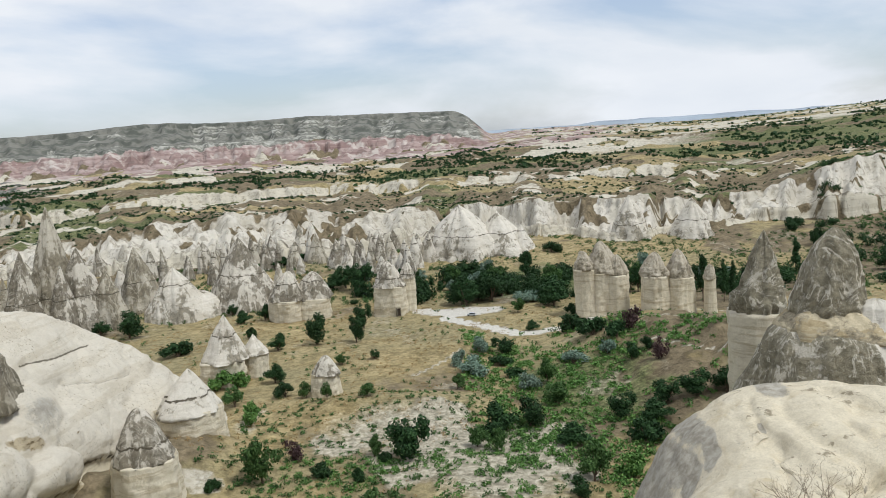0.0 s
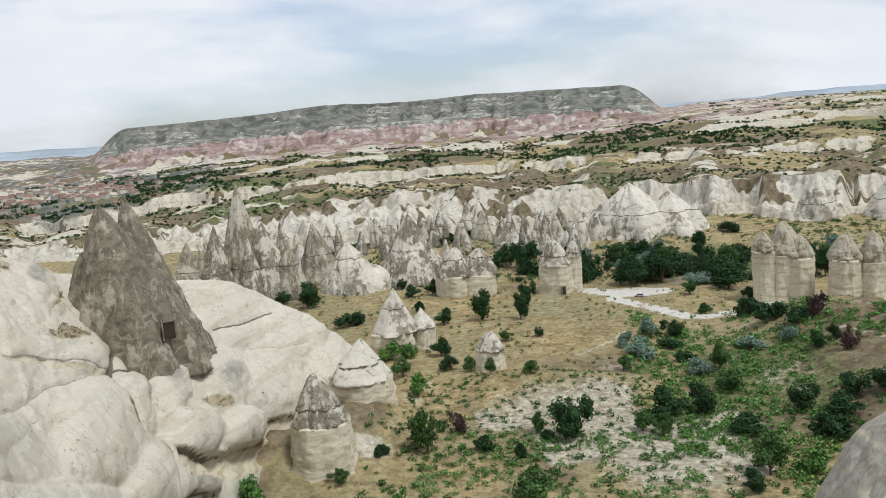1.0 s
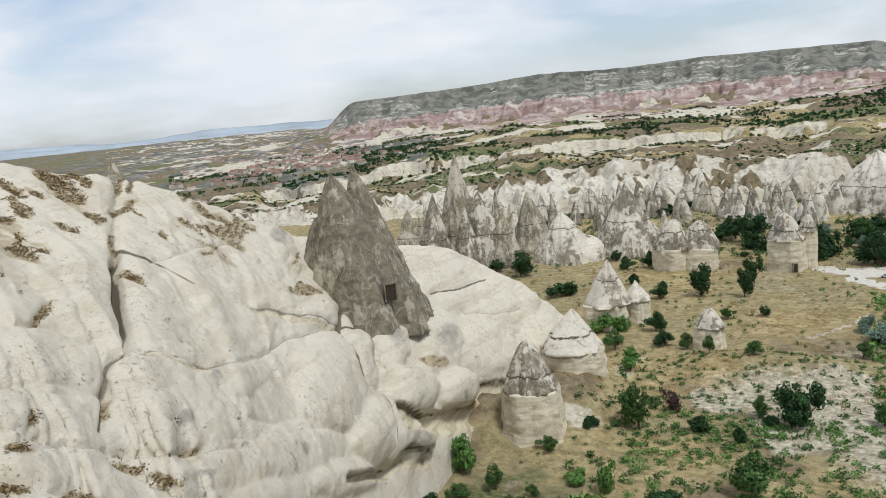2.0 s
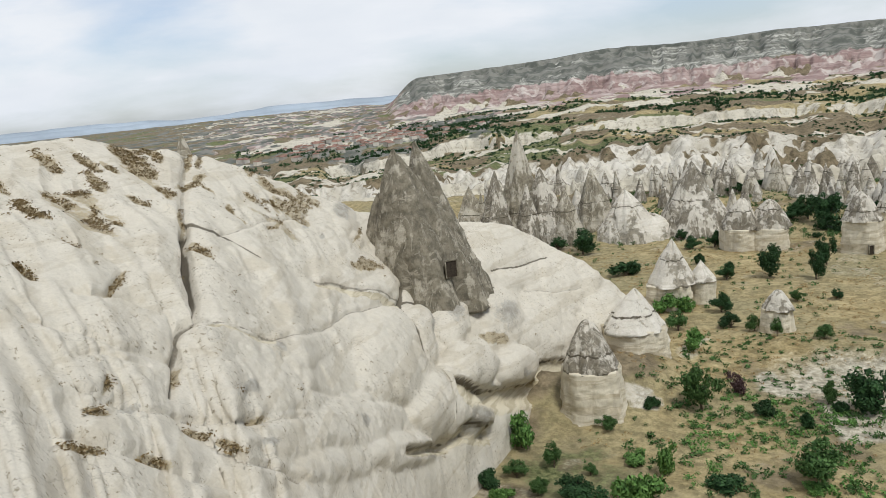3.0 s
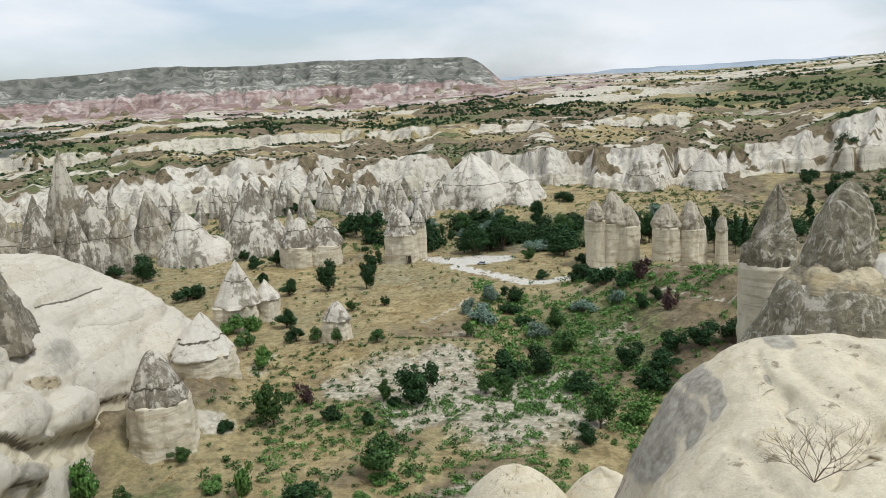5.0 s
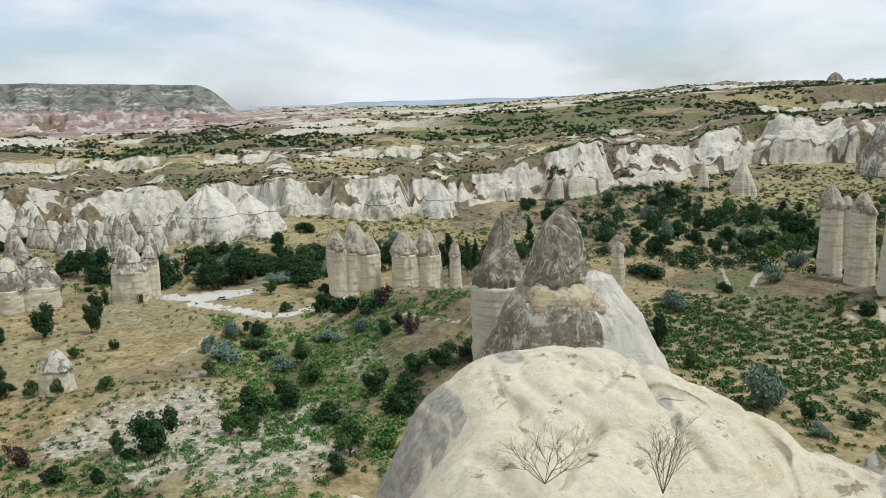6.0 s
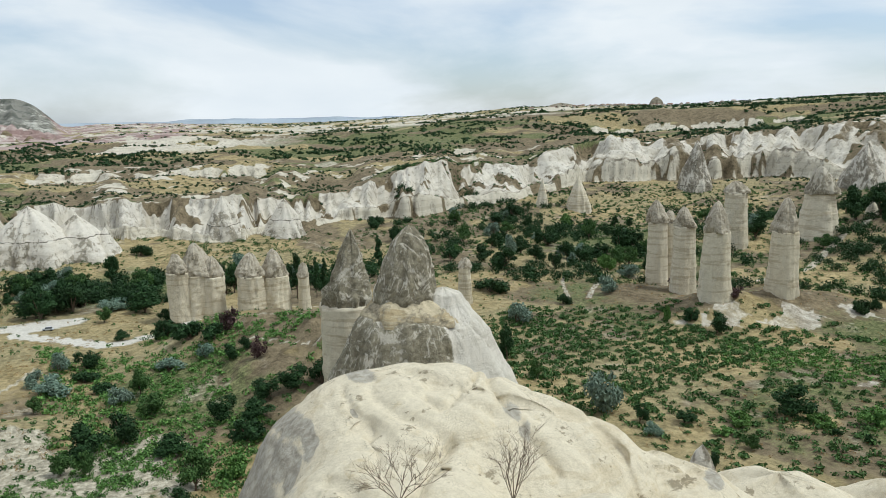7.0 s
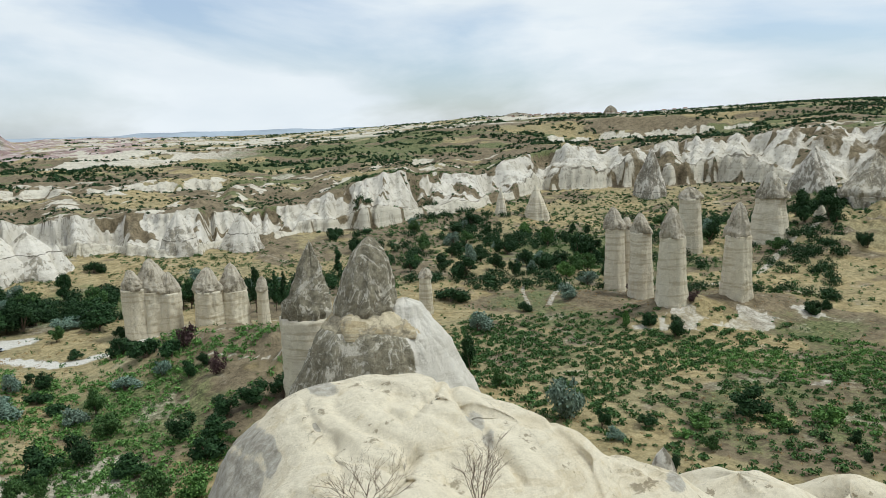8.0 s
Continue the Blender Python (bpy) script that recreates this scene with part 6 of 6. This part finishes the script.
for spot in (("g", 306, 327, 11.9, 13.8), ("b", 291, 328, 11.6, 10.1), ("d", 425, 337, 20.0, 16.7), ("d", 486, 308, 20.0, 26.0), ("d", 498, 299, 20.0, 23.9), ("g", 421, 286, 12.1, 10.5), ("d", 458, 255, 8.3, 8.1), ("d", 455, 248, 11.0, 10.7), ("s", 244, 276, 11.7, 9.5), ("s", 284, 303, 13.2, 8.5), ("s", 183, 262, 15.3, 9.9), ("k", 204, 314, 17.8, 7.7), ("k", 219, 276, 7.5, 5.4), ("k", 237, 216, 8.5, 5.8), ("d", 238, 204, 10.0, 9.7), ("b", 231, 224, 4.3, 7.5), ("k", 312, 192, 9.7, 6.6), ("k", 324, 193, 6.0, 5.8)):
    plant(*spot)
for spot in (("u", 263, 216, 8.1, 5.3), ("u", 281, 268, 6.2, 8.0), ("d", 331, 503, 19.1, 9.3), ("d", 316, 415, 16.5, 10.7), ("d", 283, 400, 15.6, 12.6), ("d", 297, 371, 15.1, 12.2), ("d", 395, 367, 11.4, 16.6), ("d", 143, 210, 7.4, 14.4), ("g", 144, 194, 6.4, 8.1), ("s", 147, 167, 13.0, 13.2), ("d", 150, 154, 5.2, 6.7), ("s", 147, 146, 5.5, 4.3), ("d", 191, 135, 13.1, 9.7), ("b", 190, 126, 8.5, 3.5), ("b", 172, 139, 9.4, 4.0), ("d", 160, 147, 6.9, 4.5), ("b", 163, 136, 5.7, 2.7), ("g", 162, 126, 5.5, 4.8)):
    plant(*spot)
for spot in (("b", 204, 119, 10.1, 5.5), ("d", 194, 106, 4.7, 5.2), ("k", 191, 113, 3.5, 2.9), ("k", 188, 120, 3.6, 2.1), ("k", 188, 99, 3.4, 2.7), ("d", 145, 115, 5.9, 3.8), ("d", 145, 123, 4.1, 4.9), ("b", -83, 153, 7.9, 9.5), ("g", -72, 147, 5.3, 6.8), ("g", -63, 146, 3.4, 3.3), ("g", -70, 135, 3.3, 5.2), ("b", -48, 152, 6.0, 7.5), ("b", -56, 155, 8.0, 2.6), ("b", -50, 139, 11.2, 7.4), ("d", -58, 131, 11.6, 6.0), ("k", -35, 150, 9.1, 3.2), ("g", -18, 159, 11.6, 10.9), ("g", -67, 167, 5.8, 4.2)):
    plant(*spot)
for spot in (("k", -60, 182, 3.1, 2.5), ("b", -20, 155, 5.0, 2.4), ("b", -22, 148, 5.7, 2.4), ("d", 52, 375, 20.0, 13.7), ("d", 14, 447, 16.6, 13.8), ("d", 17, 388, 18.5, 14.0), ("d", 10, 377, 14.0, 15.5), ("d", 26, 438, 13.9, 11.3), ("d", 29, 396, 12.6, 10.2), ("d", 37, 520, 16.5, 12.1), ("d", 28, 508, 13.5, 6.5), ("d", 240, 526, 13.8, 7.4), ("k", 70, 498, 13.3, 7.8), ("k", 67, 423, 9.1, 6.6), ("k", 97, 345, 11.4, 5.5)):
    plant(*spot)


for spot in (("k", -83, 135, 7, 4), ("g", -78, 140, 6, 4.5), ("g", -70, 135, 5, 4.5), ("b", -77, 131, 6, 3), ("d", -63, 136, 9, 6)):
    plant(*spot)


# ---- plants that nobody could count ----
scatter("green_shrubs", "low bright green shrubs on the valley floor", "shrubs", LEAF_BRIGHT, 1900, 301, patch(1, 24, 170, 320, 401, 0.0), 2.6, 0.15, 30)
scatter("valley_shrubs", "low dark green shrubs over the valley floor", "shrubs", LEAF, 2400, 303, patch(-24, 64, 165, 520, 403, -0.15), 2.0, 0.15, 22)
scatter("terrace_shrubs", "scattered small green shrubs on bare pale earth", "shrubs", LEAF, 420, 304, patch(-16, 6, 185, 245, 404, -0.5, 14), 1.7, 0.16, 26)
scatter("dry_tussocks", "tussocks of dry yellow grass", "grass", STRAW, 2600, 305, patch(-24, 8, 170, 400, 405, -0.2, 20), 1.5, 0.12, 14, 0.5)

scatter("near_shrubs", "small bright green shrubs on pale stony ground", "shrubs", LEAF_BRIGHT, 700, 318, patch(-16, 16, 128, 205, 418, -0.05, 16), 2.2, 0.13, 34)
scatter("near_dark_shrubs", "small dark green shrubs below the lookout", "shrubs", LEAF, 420, 319, patch(-20, 22, 120, 215, 419, -0.1, 14), 2.4, 0.13, 40)


def vine(rng, n):
    row, k = rng.integers(0, 26, n), np.floor(rng.uniform(0, 38, n)) * 4.2
    x, y = 140 + k * 0.96 - row * 1.2 + rng.uniform(-1, 1, n), 165 + row * 5.6 + k * 0.15 + rng.uniform(-0.9, 0.9, n)
    b, d = polar(x, y)
    ok = (b > 33) & (b < 66) & (d > 215) & (d < 345)
    return np.stack([x[ok], y[ok]], -1)


scatter("vine_rows", "rows of low green vines on grassy soil", "vines", LEAF, 900, 306, vine, 3.0, 0.15, 30, 0.6)
scatter("field_shrubs", "low round green bushes dotted over the grassy field", "shrubs", LEAF, 1500, 320, patch(28, 64, 140, 330, 420, -0.35, 26), 3.0, 0.14, 34, 0.6)
scatter("field_grass_shrubs", "bright green low plants on the field behind the pillars", "shrubs", LEAF_BRIGHT, 520, 321, patch(50, 63, 230, 330, 421, 0.0, 18), 2.6, 0.15, 30, 0.5)
scatter("field_vines", "pale plot dotted with small green vines", "vines", LEAF, 300, 307, patch(9, 23, 430, 500, 407, -0.9), 2.2, 0.17, 18, 0.6)
scatter("far_woods", "dark trees along the far side of the valley", "trees", LEAF_DARK, 640, 308, patch(26, 60, 400, 700, 408, 0.0, 50), 7.5, 0.075, 170, 0.9)
scatter("plateau_shrubs", "small dark shrubs dotted over the plateau", "shrubs", LEAF_DARK, 5200, 302, patch(-45, 66, 600, 1050, 402, -0.06, 45), 3.0, 0.26, 16, 0.65)
scatter("plateau_trees", "dark tree dots and hedges on the far plateau", "trees", LEAF_DARK, 8000, 312, patch(-40, 66, 1000, 1900, 412, 0.0, 70), 6.0, 0.27, 16, 0.7)
scatter("distant_trees", "distant dark tree dots on the skyline country", "trees", LEAF_DARK, 2800, 309, patch(7, 68, 1500, 4300, 409, -0.15, 200), 11.0, 0.25, 12, 0.6)


def small_cones():
    rnd = random.Random(77)
    made = 0
    while made < 84:
        b, d = rnd.uniform(-31, -1), rnd.uniform(452, 540)
        x, y = at(b, d)
        tall, r = rnd.uniform(9, 20), rnd.uniform(3.6, 7.5)
        mats = rnd.choice(((TUFF_WHITE, TUFF_GREY), (TUFF_MIXED, TUFF_GREY), (TUFF_WHITE, TUFF_WHITE), (TUFF_MIXED, TUFF_MIXED)))
        label = "small white tuff cone among many below the cliff" if mats[1] is TUFF_WHITE else "small dark-tipped tuff cone among many below the cliff"
        chimney("tuff_cone", label, x, y, [(0, 0, tall, r, r * rnd.uniform(0.35, 0.7), 0.0, 0.0, mats[rnd.randrange(2)], mats[1], 500 + made, 1.0, rnd.uniform(-1, 1))], group="cones below the cliff", detail=False)
        made += 1


small_cones()

scatter("river_trees", "belt of dark green trees behind the car park", "trees", LEAF_DARK, 60, 311, patch(-7, 10, 386, 455, 411, -0.15, 30), 9.0, 0.07, 420, 0.95)


def tufts():
    """Dry grass and thorn tufts in the gullies of the hillside."""
    rng = np.random.default_rng(9)
    far = np.hypot(HILL[..., 0], HILL[..., 1])
    keep = (HILL_B > -64) & (HILL_EL > -27) & (far < 218) & (far > 45)
    spots, soil = HILL[keep], HILL_SOIL[keep]
    dens = soil + 0.35 * fbm(spots[:, 0] / 5, spots[:, 1] / 5, spots[:, 2] / 5, 3, 161)
    spots = np.concatenate([spots[dens > 0.6], spots[rng.random(len(spots)) < 0.0022]])
    spots = spots[rng.choice(len(spots), min(2800, len(spots)), replace=False)]
    rnd = random.Random(10)
    proto = [leaves(rnd, [(0, 0, 0.05, 0.7, 0.7, 0.2)], 14, 0.15) for _ in range(4)]
    out = [proto[i % 4] * (0.6 + 1.1 * rnd.random()) + q for i, q in enumerate(spots)]
    ob = new("hill_tufts", quads("hill_tufts", np.concatenate(out), TUFT))
    tagged(ob, "tufts of dry brown grass on the white hillside", "grass", kind="stuff")


tufts()

scatter("town_trees", "dark garden trees among the village houses", "trees", LEAF_DARK, 900, 313, patch(-47, -30, 1150, 1800, 413, -0.2, 90), 7.0, 0.2, 14, 0.8)
scatter("grove", "dark green grove behind the rock pillars", "trees", LEAF_DARK, 50, 314, patch(10, 26, 390, 450, 414, -0.05, 30), 7.5, 0.075, 260, 1.0)
scatter("far_side_shrubs", "low shrubs and young trees on the far side of the valley", "shrubs", LEAF, 3400, 315, patch(26, 62, 400, 820, 415, -0.15, 50), 3.4, 0.14, 26, 0.7)
scatter("foot_shrubs", "low shrubs on the terraces below the cliff", "shrubs", LEAF, 1900, 316, patch(-24, 27, 400, 560, 416, -0.1, 35), 3.0, 0.14, 24, 0.7)
scatter("straw_tussocks", "tussocks of dry grass on the vineyard field", "grass", STRAW, 1500, 317, patch(28, 64, 180, 420, 417, -0.1, 20), 1.5, 0.12, 12, 0.5)


def groves():
    """Single trees of the wood along the stream."""
    rnd = random.Random(71)
    for b0, b1, d0, d1, n in ((-7, 8, 388, 452, 34), (10, 26, 392, 450, 20), (30, 47, 430, 620, 44), (46, 60, 560, 700, 16)):
        for _ in range(n):
            x, y = at(rnd.uniform(b0, b1), rnd.uniform(d0, d1))
            w = rnd.uniform(7, 13)
            plant(rnd.choice("dddgs"), x, y, w, w * rnd.uniform(0.8, 1.25))


groves()


# ---- small things ----
def solid(name, boxes, mat, parent, bevel=0.0, label=""):
    """One mesh of boxes (x, y, z, half x, half y, half z, taper of the top)."""
    bm = bmesh.new()
    for x, y, z, hx, hy, hz, taper in boxes:
        made = bmesh.ops.create_cube(bm, size=2.0)
        for v in made["verts"]:
            k = taper if v.co.z > 0 else 1.0
            v.co = Vector((x + v.co.x * hx * k, y + v.co.y * hy * (k if taper != 1.0 else 1.0), z + v.co.z * hz))
    if bevel:
        bmesh.ops.bevel(bm, geom=list(bm.edges), offset=bevel, segments=2, affect="EDGES")
    me = bpy.data.meshes.new(name)
    bm.to_mesh(me)
    bm.free()
    me.materials.append(mat)
    return part(name, me, parent, label)


CAR_PAINT, _nt, _sh = material("silver_car_paint", 0.35)
_sh.inputs["Base Color"].default_value = (0.62, 0.64, 0.66, 1)
_sh.inputs["Metallic"].default_value = 0.3
CAR_GLASS = plain("dark_car_glass", (0.03, 0.035, 0.04), 0.15)
RUBBER = plain("black_rubber", (0.025, 0.025, 0.025), 0.8)
ROOF_RED = plain("red_roof_tiles", (0.25, 0.15, 0.115), 0.9, 0.3, 0.05)
HOUSE_WALL = plain("pale_house_wall", (0.50, 0.46, 0.40), 0.9, 0.3, 0.03)
# Blue of this base colour stands for haze over the distance.
FAR_HILL = plain("hazed_far_hills", (0.34, 0.39, 0.44), 1.0, 0.12, 0.004)


def parked_car(x, y, turn):
    base = new("car")
    base.matrix_basis = pose(x, y, height(x, y) + 0.02, 0, 0, turn)
    solid("body", [(0, 0, 0.62, 2.15, 0.87, 0.33, 0.96)], CAR_PAINT, base, 0.12)
    cabin = solid("cabin", [(-0.2, 0, 1.2, 1.35, 0.78, 0.3, 0.78)], CAR_GLASS, base, 0.08, "dark windows")
    solid("roof", [(-0.2, 0, 1.51, 1.0, 0.6, 0.03, 0.95)], CAR_PAINT, cabin)
    for wx in (-1.35, 1.35):
        for wy in (-0.82, 0.82):
            bm = bmesh.new()
            bmesh.ops.create_cone(bm, cap_ends=True, segments=16, radius1=0.32, radius2=0.32, depth=0.22, matrix=pose(wx, wy, 0.32, 90, 0, 0))
            me = bpy.data.meshes.new("wheel")
            bm.to_mesh(me)
            bm.free()
            me.materials.append(RUBBER)
            part("wheel", me, base)
    return tagged(base, "silver car parked on the pale gravel car park", "car")


parked_car(11.5, 355.5, 158)


def doorway(x, y, z, turn, wide, tall, owner):
    """A cut frame round a solid dark box that stands for the shaded opening in a rock face; it looks along -y before
    the turn.
    """
    ob = new("doorway")
    ob.matrix_world = pose(x, y, z, 0, 0, turn)
    # Solid box; its near-black colour stands for the shade inside the doorway.
    solid("hollow", [(0, 0.4, 0, wide / 2, 0.6, tall / 2, 1.0)], HOLE_SHADE, ob)
    solid("jamb", [(-wide / 2 - 0.14, 0.1, 0, 0.16, 0.5, tall / 2 + 0.3, 1.0), (wide / 2 + 0.14, 0.1, 0, 0.16, 0.5, tall / 2 + 0.3, 1.0), (0, 0.1, tall / 2 + 0.16, wide / 2 + 0.3, 0.5, 0.16, 1.0)], TUFF_SPIRE, ob, 0.04)
    return tagged(ob, owner, "doorway")


doorway(-101.2, 158.4, 42.6, 42, 2.6, 4.0, "square doorway carved in the grey spire")
doorway(-23.0, 363.8, 2.2, 25, 1.6, 3.4, "small dark doorway at the foot of the columns")


def thorn_shrub(x, y, z, wide, tall, seed):
    """A leafless shrub of forking twigs."""
    rnd = random.Random(seed)
    bm = bmesh.new()

    def grow(a, way, length, r, depth):
        b = a + way * length
        limb(bm, a, b, r, r * 0.72, 4)
        if depth == 0:
            return
        for _ in range(rnd.choice((2, 3, 3))):
            turn = Vector((rnd.gauss(0, 0.55), rnd.gauss(0, 0.55), rnd.gauss(0.12, 0.35)))
            grow(a.lerp(b, rnd.uniform(0.45, 1.0)), (way + turn).normalized(), length * rnd.uniform(0.5, 0.85), r * 0.62, depth - 1)

    for i in range(7):
        a = i * 6.28 / 7 + rnd.uniform(-0.4, 0.4)
        grow(Vector((0, 0, -0.1)), Vector((math.cos(a) * wide * 0.5, math.sin(a) * wide * 0.5, tall * rnd.uniform(0.5, 1.0))).normalized(), tall * 0.42, 0.011, 4)
    me = bpy.data.meshes.new("shrub")
    bm.to_mesh(me)
    bm.free()
    me.materials.append(TWIG)
    ob = new("thorn_shrub")
    ob.location = (x, y, z)
    part("branchwork", me, ob)
    return tagged(ob, "dry leafless thorn shrub on the cream rock", "shrub", "thorn shrubs")


for sx, sy, wide, tall, seed in SHRUBS:
    thorn_shrub(sx, sy, float(outcrop_height(np.array([sx]), np.array([sy]))[0]) + 0.1, wide, tall, seed)


def house(x, y, wide, deep, tall, turn):
    base = new("house")
    base.matrix_basis = pose(x, y, height(x, y) - 1.0, 0, 0, turn)
    solid("wall", [(0, 0, tall / 2, wide / 2, deep / 2, tall / 2, 1.0)], HOUSE_WALL, base)
    bm = bmesh.new()
    a, b, h = wide / 2 + 0.5, deep / 2 + 0.5, tall + wide * 0.22
    v = [bm.verts.new(c) for c in ((-a, -b, tall), (a, -b, tall), (a, b, tall), (-a, b, tall), (0, -b * 0.8, h), (0, b * 0.8, h))]
    for f in ((0, 1, 4), (1, 2, 5, 4), (2, 3, 5), (3, 0, 4, 5), (3, 2, 1, 0)):
        bm.faces.new([v[i] for i in f])
    me = bpy.data.meshes.new("roof")
    bm.to_mesh(me)
    bm.free()
    me.materials.append(ROOF_RED)
    part("roof", me, base)
    return tagged(base, "small pale village house with a red tiled roof", "house", "village houses")


def village():
    rnd = random.Random(61)
    kinds = [house(*at(-40, 1450 + 30 * i), rnd.uniform(8, 12), rnd.uniform(9, 14), rnd.uniform(5, 8), rnd.uniform(0, 180)) for i in range(5)]
    for i in range(215):
        if i < 150:
            b, d = rnd.gauss(-38.5, 3.6), rnd.gauss(1480, 130)
        else:
            b, d = rnd.gauss(42, 2.6), rnd.gauss(2900, 120)
        x, y = at(b, d)
        h = copy_thing(rnd.choice(kinds), pose(x, y, height(x, y) - 1.0, 0, 0, rnd.uniform(0, 180)))
        if i >= 150:
            h.scale = (1.0, 1.0, 1.0)
            h["label"] = "far pale house on the skyline slope"


village()


def far_hills():
    """Blue ridges at the edge of sight; the haze is put into their colour."""
    b = np.arange(-75, 60, 0.2)
    for k, (d, lift, seed) in enumerate(((4700, 0.2, 171), (4850, 0.36, 173))):
        top = EYE + d * np.tan(np.radians(lift * np.clip(fbm(b / 9, b * 0 + k, octaves=4, seed=seed) * 1.6 + 0.35, -0.3, 1.2) * step(50, 30, b)))
        pts = np.stack([np.stack([q * np.sin(np.radians(b)), q * np.cos(np.radians(b)), h], -1) for q, h in ((d - 60, top * 0 + 20), (d - 30, top * 0.55 + 20), (d, top), (d + 40, top - 60))])
        tagged(new("backdrop_hills", sheet("backdrop_hills", pts, FAR_HILL)), "distant hills on the horizon, haze blue put into their colour", "hills", kind="structure")


far_hills()
